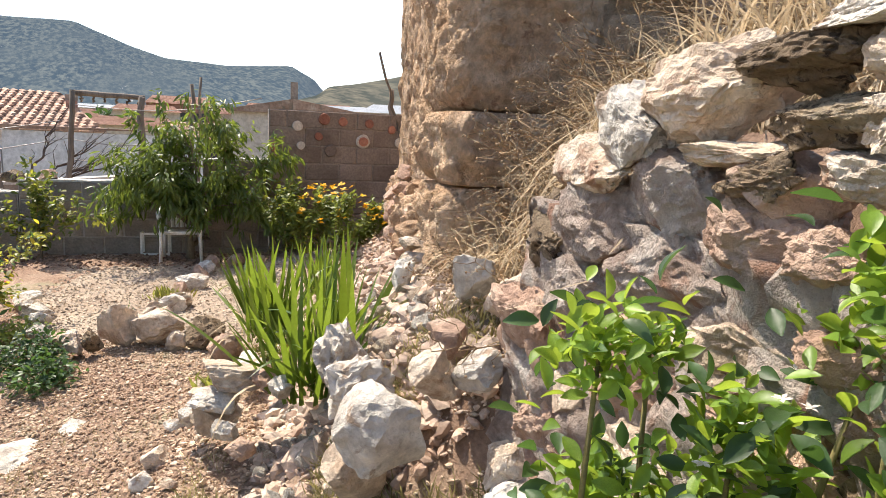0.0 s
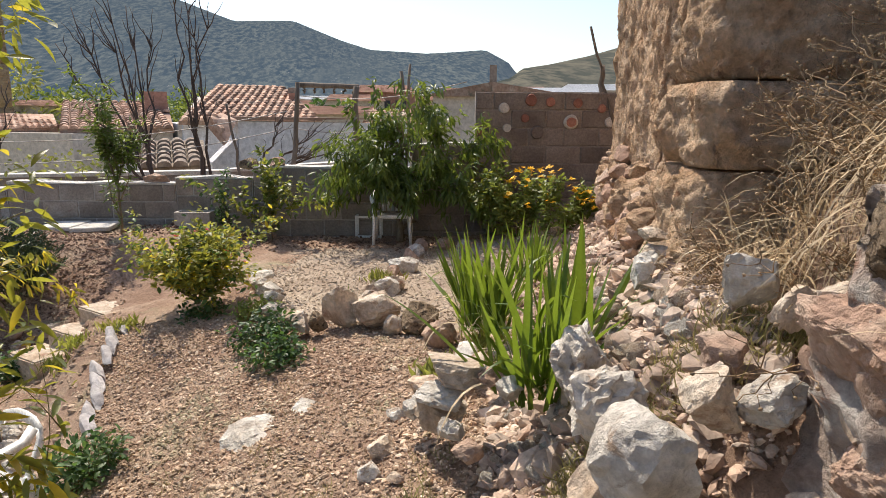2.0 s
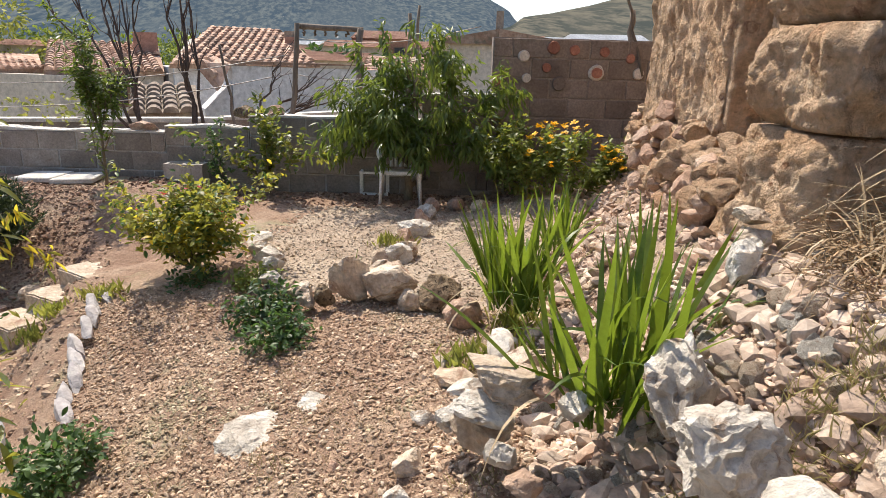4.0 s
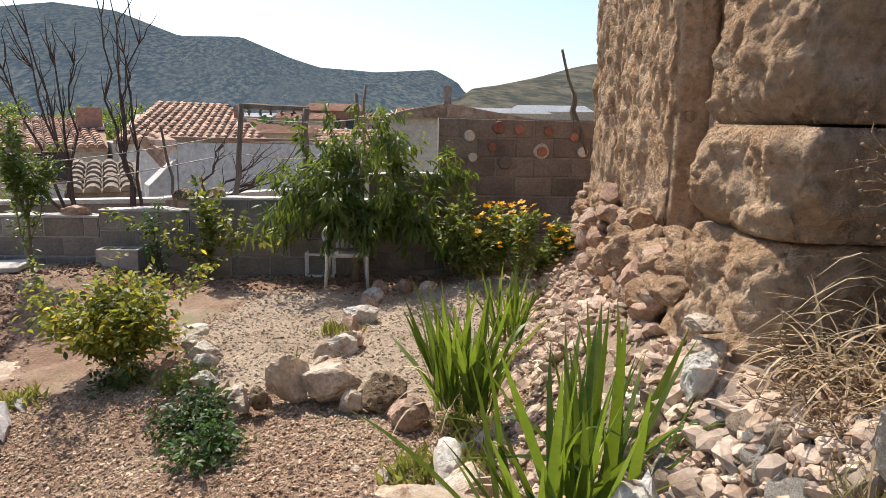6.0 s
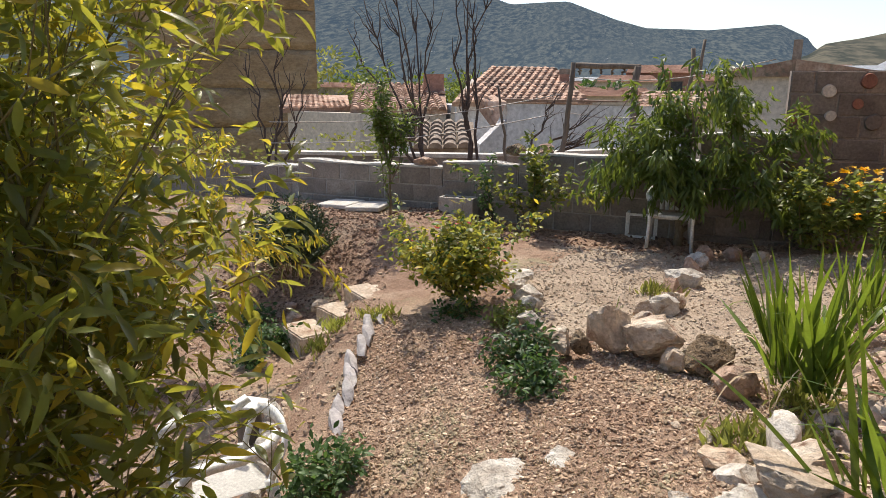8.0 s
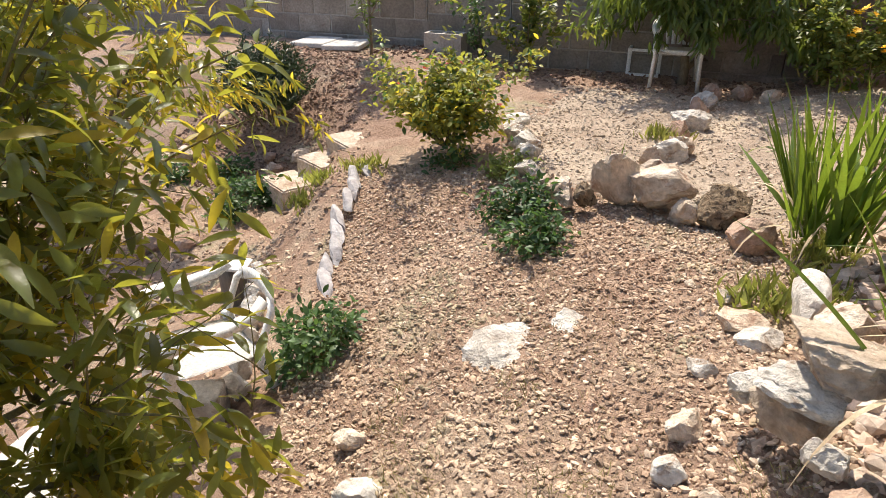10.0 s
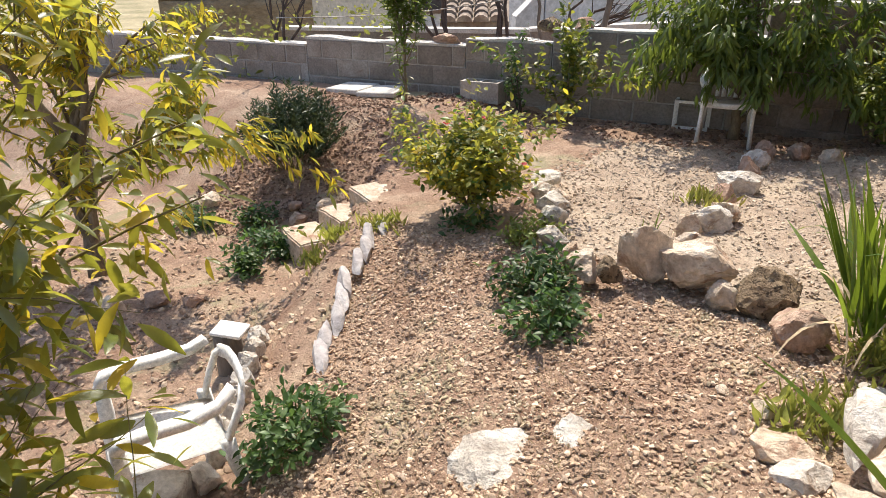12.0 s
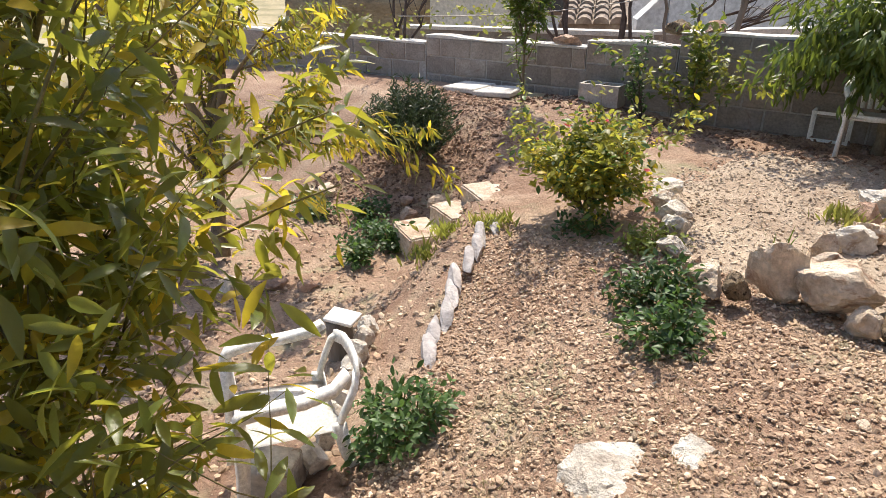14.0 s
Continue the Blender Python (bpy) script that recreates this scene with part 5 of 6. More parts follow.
def plastic_chair(loc, rz, label, back=0.84, size=1.0, slats=5):
    chair = thing("plastic_chair", loc, label, "chair", "white plastic chairs", rz)
    chair.matrix_world = pose(*loc, 0, 0, rz) @ Matrix.Diagonal((size, size, size, 1))
    rise = (back - 0.42) / 0.42
    bm = bmesh.new()
    nx, ny = 10, 10
    top = {}
    for j in range(ny + 1):
        for i in range(nx + 1):
            x, y = (i / nx - 0.5) * (0.44 - 0.03 * (1 - j / ny)), (j / ny - 0.5) * 0.44
            z = 0.42 - 0.03 * math.cos(math.pi * x / 0.5) * 0.6 + 0.015 * (y / 0.22) - 0.03 * sstep(0.17, 0.22, y)
            top[i, j] = bm.verts.new((x, y, z))
    for j in range(ny):
        for i in range(nx):
            bm.faces.new((top[i, j], top[i + 1, j], top[i + 1, j + 1], top[i, j + 1]))
    bmesh.ops.solidify(bm, geom=bm.faces[:], thickness=0.016)
    part("seat", bm, M_PLASTIC, chair)
    bm = bmesh.new()
    strip(bm, [(-0.2, 0.19, 0.40), (0, 0.215, 0.40), (0.2, 0.19, 0.40)], 0.05, 0.012, (0, 0, 1))
    part("apron", bm, M_PLASTIC, chair)
    for sx in (-1, 1):
        bm = bmesh.new()
        strip(bm, [(sx * 0.25, 0.26, 0.0), (sx * 0.235, 0.225, 0.3), (sx * 0.235, 0.215, 0.45), (sx * 0.25, 0.215, 0.6)], [0.035, 0.05, 0.06, 0.05], 0.032, (0.35 * sx, 1, 0))
        part("leg", bm, M_PLASTIC, chair)
        bm = bmesh.new()
        strip(bm, [(sx * 0.24, -0.30, 0.0), (sx * 0.215, -0.22, 0.3), (sx * 0.21, -0.2, 0.44)], [0.035, 0.05, 0.06], 0.032, (0.35 * sx, 1, 0))
        part("leg", bm, M_PLASTIC, chair)
        bm = bmesh.new()
        strip(bm, [(sx * 0.25, 0.225, 0.59), (sx * 0.262, 0.2, 0.625), (sx * 0.27, 0.1, 0.64), (sx * 0.27, -0.05, 0.635), (sx * 0.255, -0.18, 0.65), (sx * 0.225, -0.25, 0.70)], [0.055, 0.062, 0.064, 0.062, 0.058, 0.05], 0.034, (1, 0, 0))
        part("armrest", bm, M_PLASTIC, chair)
        bm = bmesh.new()
        strip(bm, [(sx * 0.2, -0.2, 0.42), (sx * 0.215, -0.24, 0.42 + 0.18 * rise), (sx * 0.215, -0.28, 0.42 + 0.34 * rise), (sx * 0.17, -0.3, back)], 0.04, 0.02, (1, 0, 0))
        part("back_post", bm, M_PLASTIC, chair)
    bm = bmesh.new()
    strip(bm, [(-0.2, -0.297, back - 0.02), (-0.1, -0.315, back + 0.01), (0, -0.32, back + 0.015), (0.1, -0.315, back + 0.01), (0.2, -0.297, back - 0.02)], 0.06, 0.018, (0, -0.1, 1))
    part("top_rail", bm, M_PLASTIC, chair)
    for k in range(slats):
        x = -0.13 + k * 0.065
        bm = bmesh.new()
        strip(bm, [(x * 0.9, -0.205, 0.42), (x, -0.25, 0.42 + 0.2 * rise), (x, -0.305, back)], 0.042, 0.01, (1, 0, 0))
        part("back_slat", bm, M_PLASTIC, chair)
    return chair


plastic_chair((-2.99, 2.5, ground_z(-2.99, 2.5) - 0.05), 163, "white plastic open-backed garden armchair on bare soil", 0.66, 0.86, 0)
plastic_chair((-2.75, 7.3, ground_z(-2.75, 7.3)), 199, "white plastic garden chair half hidden under a peach tree", 0.8, 0.8)
frame_bm = bmesh.new()
for a, b in (((-0.2, 0, 0.02), (0.2, 0, 0.02)), ((-0.2, 0, 0.3), (0.2, 0, 0.3)), ((-0.2, 0, 0.0), (-0.2, 0, 0.32)), ((0.2, 0, 0.0), (0.2, 0, 0.32)), ((-0.2, 0.3, 0.0), (-0.2, 0.3, 0.32)), ((-0.2, 0, 0.3), (-0.2, 0.3, 0.3)), ((0.2, 0.3, 0.0), (0.2, 0.3, 0.32)), ((0.2, 0, 0.3), (0.2, 0.3, 0.3))):
    strip(frame_bm, [a, b], 0.035, 0.03, (0, 1, 0) if a[1] == b[1] else (1, 0, 0))
stand = part("plant_stand", frame_bm, M_PLASTIC, smooth=False)
stand.matrix_basis = pose(-3.12, 7.5, ground_z(-3.12, 7.5), 0, 0, 14) @ Matrix.Diagonal((0.7, 0.4, 0.8, 1))
tagged(stand, "low white metal frame stand beside a plastic chair", "stand")


# ---- plants ----
LONG = [leaf_data(1, 0.24, 0.3, d, 4) for d in (0.12, 0.3, 0.5)]
ALMOND = [leaf_data(1, 0.27, 0.3, d, 4) for d in (0.1, 0.3, 0.5, 0.15)]
OVAL = [leaf_data(1, 0.5, 0.25, d, 4) for d in (0.1, 0.25, 0.4)]
MIRA = [leaf_data(1, 0.5, 0.5, d, 5) for d in (0.05, 0.2, 0.45)]
BROAD = [leaf_data(1, 0.66, 0.35, d, 5) for d in (0.1, 0.25, 0.4)]
NEEDLE = [leaf_data(1, 0.2, 0.2, d, 2) for d in (0.05, 0.15)]


def limb_parts(tree, lines, mat, name="branch", big=0.012):
    """Thick limbs as pieces of their own, the twigs joined."""
    small = []
    for pts, rad in lines:
        if rad[0] >= big:
            put(name, merged(name, [tube_data(pts, rad, 8)]), mat, tree)
        else:
            small.append(tube_data(pts, rad, 5))
    if small:
        put("branchwork", merged("branchwork", small), mat, tree)["kind"] = "stuff"


def leaf_places(tips, n, size, r, out=0.6, hang=0.4, jitter=0.03):
    places = []
    for i in range(n):
        p, d, _ = tips[r.randrange(len(tips))]
        w = (d * r.uniform(0.1, 0.9) + Vector((r.gauss(0, out), r.gauss(0, out), r.gauss(0, out * 0.6) - hang))).normalized()
        places.append(turn_to(p + Vector((r.gauss(0, jitter), r.gauss(0, jitter), r.gauss(0, jitter))), w, size * r.uniform(0.65, 1.2), r.uniform(-60, 60)))
    return places


def foliage(tree, places, shapes, mat, name="crown", singles=0, pick=None):
    """The leaves: those in the picked stretch as pieces of their own, the rest joined."""
    rest = places
    if singles:
        order = [m for m in places if pick(m.translation)]
        chosen, rest = order[:singles], order[singles:] + [m for m in places if not pick(m.translation)]
        meshes = [merged("leaf", [s]) for s in shapes]
        for q in meshes:
            q.materials.append(mat)
            q.polygons.foreach_set("use_smooth", [True] * len(q.polygons))
        for i, m in enumerate(chosen):
            ob = new("leaf", meshes[i % len(meshes)])
            ob.parent = tree
            ob.matrix_basis = m
    if rest:
        ob = put(name, spread(name, shapes, rest), mat, tree)
        if singles:
            ob["kind"] = "stuff"


def make_tree(name, base, stems, seed, label, category, bark, leaf_mats, shapes, n_leaves, size, depth=2, kids=4, angle=(20, 50), up=0.15, hang=0.4, out=0.6, singles=0, pick=None, group="", wander=0.12, low=1, reach=9.0, floor=-9.0, clear=lambda p: False):
    """stems: (way, length, radius) from the base; leaf_mats: (material, share); reach, floor, clear: how far out and how low the leaves go, and where there are none."""
    r = random.Random(seed)
    tree = thing(name, base, label, category, group)
    lines, tips = [], []
    for start, way, length, radius in stems:
        branching(start, way, length, radius, r, depth, kids, angle, up, lines, tips, wander, low=low)
    lines = [l for l in lines if l[1][0] > 0.009 or (l[0][-1].xy.length < reach and l[0][-1].z > floor and not clear(l[0][-1]))]
    tips = [t for t in tips if t[0].xy.length < reach and t[0].z > floor and not clear(t[0])]
    limb_parts(tree, lines, bark)
    for k, (mat, share) in enumerate(leaf_mats):
        foliage(tree, leaf_places(tips, int(n_leaves * share), size, r, out, hang), shapes, mat, "crown", singles if k == 0 else 0, (lambda p: pick(p + Vector(base))) if pick else None)
    return tree


# almond by the chair, close to the path
# The yellow share puts sun shining through the leaves into their colour.
make_tree("almond_tree", (-2.88, 1.56, -0.76), [((0, 0, 0), (0.05, 0.06, 1), 1.6, 0.034), ((0.05, 0.02, 0.35), (0.3, 0.22, 1), 1.25, 0.022), ((0.0, 0.05, 0.4), (0.05, 0.38, 1), 1.3, 0.02), ((-0.03, -0.02, 0.3), (-0.25, 0.0, 1), 1.4, 0.022), ((0.03, -0.05, 0.5), (0.15, -0.25, 1), 1.3, 0.02), ((0.03, 0.05, 0.9), (0.1, 0.1, 1), 1.3, 0.018), ((0.05, 0, 0.8), (0.5, 0.08, 1), 1.2, 0.018), ((0, 0, 0.95), (0.35, -0.25, 1), 1.2, 0.018), ((0.02, 0.02, 0.95), (0.15, 0.38, 1), 1.2, 0.018), ((0.0, -0.02, 0.5), (0.4, -0.5, 0.9), 1.0, 0.016), ((0.03, 0, 0.5), (0.75, 0.15, 0.75), 0.95, 0.016), ((0.05, 0, 0.35), (0.8, -0.1, 0.6), 0.9, 0.014), ((0.04, -0.02, 0.6), (0.7, -0.2, 0.8), 0.9, 0.014),
                                               ((0.03, 0.03, 0.75), (0.42, 0.2, 1), 0.8, 0.016), ((0.03, 0.03, 0.8), (0.3, 0.35, 0.9), 0.65, 0.014), ((0.02, 0.0, 0.3), (0.75, 0.35, 0.38), 0.5, 0.010), ((0.05, 0, 0.15), (0.6, 0.05, 0.5), 0.6, 0.012), ((0, 0, 0.3), (0.5, -0.2, 0.6), 0.7, 0.012), ((0, 0, 0.2), (0.6, 0.1, 0.2), 0.5, 0.01)],
          11, "young almond tree with narrow green leaves, some coloured a sunlit yellow", "tree", M_GREENBARK, ((M_ALMOND, 0.8), (M_YELLOWLEAF, 0.2)), ALMOND, 11500, 0.088, 2, 5, (18, 45), 0.08, 0.45, 0.75, 300, lambda p: p.x > -2.4, low=2, reach=1.08, clear=lambda p: p.y > 0.34 and p.x < 0.7 and 0.42 < p.z < 1.15)
# second almond on the lower terrace
make_tree("almond_tree", (-5.55, 3.25, -0.85), [((0, 0, 0), (-0.12, 0.1, 1), 1.1, 0.07), ((-0.1, 0.08, 0.8), (-0.4, 0.2, 1), 1.2, 0.04), ((-0.1, 0.08, 0.85), (0.35, 0.3, 1), 1.2, 0.035), ((-0.1, 0.08, 0.9), (0.1, -0.5, 1), 1.2, 0.035), ((-0.08, 0.08, 0.6), (0.6, 0.3, 0.6), 0.9, 0.025)],
          12, "almond tree with a dark trunk and yellow-green leaves", "tree", M_BARK, ((M_ALMOND, 0.6), (M_YELLOWLEAF, 0.4)), LONG, 5200, 0.1, 2, 4, (20, 55), 0.1, 0.6)
# peach tree over the chairs
make_tree("peach_tree", (-2.72, 7.45, -0.22), [((0, 0, 0), (0, 0, 1), 0.7, 0.05), ((0, 0, 0.4), (-0.8, -0.1, 0.6), 0.52, 0.028), ((0, 0, 0.4), (0.75, -0.05, 0.5), 0.7, 0.028), ((0, 0, 0.4), (0.1, -0.6, 0.55), 0.5, 0.025), ((0, 0, 0.5), (-0.35, -0.2, 1), 0.65, 0.025), ((0, 0, 0.45), (-0.5, -0.45, 0.4), 0.6, 0.02), ((0, 0, 0.45), (0.5, -0.45, 0.35), 0.6, 0.02), ((0, 0, 0.5), (0.3, -0.2, 1.1), 0.85, 0.022), ((0, 0, 0.5), (0.75, -0.1, 1.0), 0.85, 0.02), ((0, 0, 0.5), (0.0, -0.1, 1.0), 0.85, 0.02)],
          13, "leafy green peach tree with drooping narrow leaves", "tree", M_BARK, ((M_PEACH, 1.0),), LONG, 6800, 0.105, 2, 4, (25, 55), 0.02, 0.75, 0.5, 300, lambda p: p.y < 7.3, floor=0.36)
make_tree("quince_bush", (-1.75, 7.65, -0.1), [((0, 0, 0), (0.3, 0, 1), 0.45, 0.02), ((0, 0, 0), (-0.4, 0, 1), 0.45, 0.02), ((0, 0, 0), (0.0, -0.4, 1), 0.45, 0.02), ((0, 0, 0), (0.7, -0.2, 0.8), 0.4, 0.016)],
          14, "low bush with rounded dull green leaves against the wall", "bush", M_BARK, ((M_ROSELEAF, 0.6), (M_PEACH, 0.4)), OVAL, 1700, 0.065, 2, 4, (25, 60), 0.1, 0.2)
# sapling and young peach at the wall
make_tree("young_tree", (-5.5, 6.35, -0.1), [((0, 0, 0), (0.02, 0, 1), 0.85, 0.018), ((0, 0, 0.55), (0.18, 0, 1), 0.55, 0.009), ((0, 0, 0.55), (-0.2, 0.05, 1), 0.55, 0.009), ((0, 0, 0.7), (0.02, -0.1, 1), 0.65, 0.009)],
          15, "slender young tree with a thin trunk and green leaves", "tree", M_BARK, ((M_PEACH, 1.0),), LONG, 1300, 0.09, 1, 6, (20, 45), 0.25, 0.25)
make_tree("young_peach", (-4.12, 7.08, -0.2), [((0, 0, 0), (0.05, 0, 1), 0.5, 0.016), ((0, 0, 0.12), (0.75, 0, 0.5), 0.6, 0.009), ((0, 0, 0.12), (-0.75, -0.1, 0.45), 0.6, 0.009), ((0, 0, 0.2), (0.25, -0.2, 1), 0.5, 0.009), ((0, 0, 0.2), (-0.2, -0.1, 1), 0.5, 0.009)],
          16, "small sprawling young peach with bright green leaves", "bush", M_BARK, ((M_ROSELEAF, 0.5), (M_PEACH, 0.5)), OVAL, 900, 0.07, 1, 4, (20, 45), 0.15, 0.3)
make_tree("dark_shrub", (-4.55, 6.95, -0.2), [((0, 0, 0), (0.1, 0, 1), 0.5, 0.012), ((0, 0, 0), (-0.3, 0, 0.9), 0.45, 0.01), ((0, 0, 0), (0.3, -0.1, 0.9), 0.45, 0.01)],
          17, "dark thin shrub growing at the block wall", "bush", M_DARKTWIG, ((M_DARKLEAF, 1.0),), OVAL, 350, 0.05, 1, 3, (20, 50), 0.1, 0.2)
# rose bush
rose = make_tree("rose_bush", (-3.43, 4.79, -0.24), [((0, 0, 0), (a, b, 1), 0.42, 0.012) for a, b in ((0.1, 0), (-0.8, 0.1), (0.8, 0.1), (0.1, -0.8), (0, 0.6), (-1.3, -0.3), (1.3, -0.2), (0.5, 0.5), (-0.5, -0.5), (0.6, -0.6))],
                 18, "rounded rose bush with small leaves and a few red flowers", "bush", M_GREENBARK, ((M_ROSELEAF, 0.8), (M_YELLOWLEAF, 0.08), (M_DARKLEAF, 0.14)), OVAL, 4300, 0.05, 2, 4, (20, 60), 0.1, 0.15, 0.7)


def blooms(plant, centre, spread_r, height, n, size, mat, seed, name="flower", petals=9):
    r = random.Random(seed)
    shape = leaf_data(1, 0.5, 0.1, 0.15, 2)
    bits = []
    for k in range(petals):
        m = pose(0, 0, 0, 0, -r.uniform(8, 35), 360 * k / petals + r.uniform(-9, 9))
        bits.append(([tuple(m @ Vector(v)) for v in shape[0]], shape[1]))
    mesh = merged(name, bits)
    mesh.materials.append(mat)
    for i in range(n):
        a, q = r.uniform(0, 2 * math.pi), math.sqrt(r.random())
        x, y = centre[0] + spread_r[0] * q * math.cos(a), centre[1] + spread_r[1] * q * math.sin(a)
        ob = new(name, mesh)
        ob.parent = plant
        k = size * r.uniform(0.7, 1.15)
        ob.matrix_basis = Matrix.Translation((x, y, centre[2] + height * (1 - 0.55 * q * q) + r.uniform(-0.03, 0.03))) @ pose(0, 0, 0, r.uniform(-30, 30), r.uniform(-30, 30), r.uniform(0, 360)) @ Matrix.Diagonal((k, k, k, 1))


blooms(rose, (0, 0, 0), (0.42, 0.35), 0.62, 16, 0.026, M_REDROSE, 3)
mari = make_tree("marigold_bush", (-1.26, 7.25, -0.0), [((x, y, 0), (x * 0.8, y * 0.8, 1), 0.4, 0.009) for x, y in ((0, 0), (-0.35, 0), (0.35, 0), (-0.15, -0.2), (0.2, -0.2), (-0.5, 0.1), (0.5, 0.1), (0.0, 0.25))],
                 19, "dense marigold bush with yellow-orange flowers on top", "bush", M_GREENBARK, ((M_MARILEAF, 1.0),), OVAL, 3600, 0.06, 1, 7, (20, 55), 0.1, 0.1, 0.7)
blooms(mari, (0.12, -0.05, 0.02), (0.58, 0.32), 0.68, 60, 0.042, M_ORANGE, 4, petals=11)


def mound(name, base, radius, height, n, size, mat, shapes, seed, label, group="", cat="plant", jitter=0.04, hang=0.1):
    r = random.Random(seed)
    plant = thing(name, base, label, cat, group)
    lines, tips = [], []
    for i in range(14):
        a, q = r.uniform(0, 2 * math.pi), math.sqrt(r.random())
        top = Vector((radius * q * math.cos(a), radius * q * math.sin(a), height * (1 - 0.6 * q * q) * r.uniform(0.75, 1.05)))
        pts = wavy((top.x * 0.3, top.y * 0.3, 0), top, 5, 0.01, r.random())
        lines.append((pts, [0.006, 0.005, 0.004, 0.004, 0.003, 0.002]))
        for k in range(2, 6):
            tips.append((pts[k], (pts[k] - pts[k - 1]).normalized(), 0))
    limb_parts(plant, lines, M_GREENBARK)
    foliage(plant, leaf_places(tips, n, size, r, 0.7, hang, jitter), shapes, mat, "leaves")
    return plant


herbs = "dark green herbs"
for i, (x, y, rad, h, n) in enumerate(((-2.41, 4.1, 0.19, 0.24, 700), (-2.22, 3.83, 0.18, 0.17, 560), (-2.82, 4.52, 0.12, 0.13, 220), (-2.78, 4.66, 0.12, 0.12, 160), (-2.70, 2.88, 0.22, 0.22, 800), (-3.2, 4.6, 0.12, 0.12, 160), (-3.33, 4.55, 0.1, 0.1, 120))):
    mound("mint_plant", (x, y, ground_z(x, y) - 0.01), rad, h, n, 0.042, M_DARKLEAF if i not in (2, 3) else M_MARILEAF, OVAL, 30 + i, "low dark green herb with crinkled leaves on gravel", herbs)
for i, (x, y, rad, h) in enumerate(((-4.95, 4.02, 0.17, 0.2), (-5.15, 4.42, 0.2, 0.2), (-5.6, 4.6, 0.16, 0.22), (-6.0, 4.3, 0.16, 0.18), (-4.9, 4.4, 0.14, 0.16))):
    mound("low_shrub", (x, y, ground_z(x, y)), rad, h, 380, 0.05, M_DARKLEAF, OVAL, 40 + i, "small dark green shrub on the earth bank", "shrubs on the bank")
ros = mound("rosemary_bush", (-5.85, 5.25, ground_z(-5.85, 5.25)), 0.46, 0.75, 200, 0.05, M_ROSEMARY, NEEDLE, 50, "big dense rosemary bush with upright needles", cat="bush")
rr_ = random.Random(51)
spikes = []
for i in range(230):
    a, q = rr_.uniform(0, 6.28), math.sqrt(rr_.random())
    top = Vector((0.5 * q * math.cos(a), 0.5 * q * math.sin(a), 0.82 * (1 - 0.5 * q * q) * rr_.uniform(0.8, 1.05)))
    low = top * 0.45 + Vector((0, 0, -0.05))
    for k in range(46):
        u = rr_.random()
        p = low.lerp(top, u)
        w = Vector((rr_.gauss(0, 1), rr_.gauss(0, 1), 0.9))
        spikes.append(turn_to(p, w, rr_.uniform(0.04, 0.07), rr_.uniform(0, 90)))
foliage(ros, spikes, NEEDLE, M_ROSEMARY, "needles")
for i, (x, y) in enumerate(((-4.05, 4.05), (-4.15, 4.3), (-1.15, 3.75), (-1.0, 4.5), (-3.9, 4.45), (-1.05, 4.35), (-0.98, 3.9), (-2.25, 5.75))):
    r_ = random.Random(70 + i)
    pl = [turn_to((r_.gauss(0, 0.07), r_.gauss(0, 0.07), 0), (r_.gauss(0, 0.5), r_.gauss(0, 0.5), 1), r_.uniform(0.05, 0.12), r_.uniform(0, 90)) for _ in range(130)]
    weed = put("weed_tuft", spread("weed_tuft", NEEDLE, pl), M_WEED)
    weed.matrix_basis = pose(x, y, ground_z(x, y))
    tagged(weed, "small yellow-green weed tuft in dry soil", "weed", "weed tufts", "stuff")


# irises
def blade(length, width, lean, curl, segs=8):
    vs, fs = [], []
    for i in range(segs + 1):
        u = i / segs
        w = width * 0.5 * (0.75 + 0.5 * math.sin(math.pi * u * 0.8)) * (1 - u ** 3) + 0.001
        a = lean + curl * u * u
        x = length * (math.sin(lean) * u + 0.5 * curl * u ** 3 * math.cos(lean))
        z = length * (math.cos(lean) * u - 0.5 * max(curl, 0) * u ** 3)
        vs += [(x, -w, z), (x + 0.1 * w, 0, z + 0.02 * w), (x, w, z)]
    for i in range(segs):
        k = i * 3
        fs += [(k, k + 1, k + 4, k + 3), (k + 1, k + 2, k + 5, k + 4)]
    return vs, fs


BLADES = []
for i in range(10):
    r_ = random.Random(i)
    me = merged("leaf", [blade(1.0, 0.030 + 0.014 * r_.random(), r_.uniform(0.0, 0.12), r_.uniform(0.0, 0.25) if i < 7 else r_.uniform(0.6, 1.2))])
    me.materials.append(M_IRIS)
    me.polygons.foreach_set("use_smooth", [True] * len(me.polygons))
    BLADES.append(me)
DRYB = merged("dry_leaf", [blade(1.0, 0.025, 0.25, 1.1)])
DRYB.materials.append(M_STRAW)


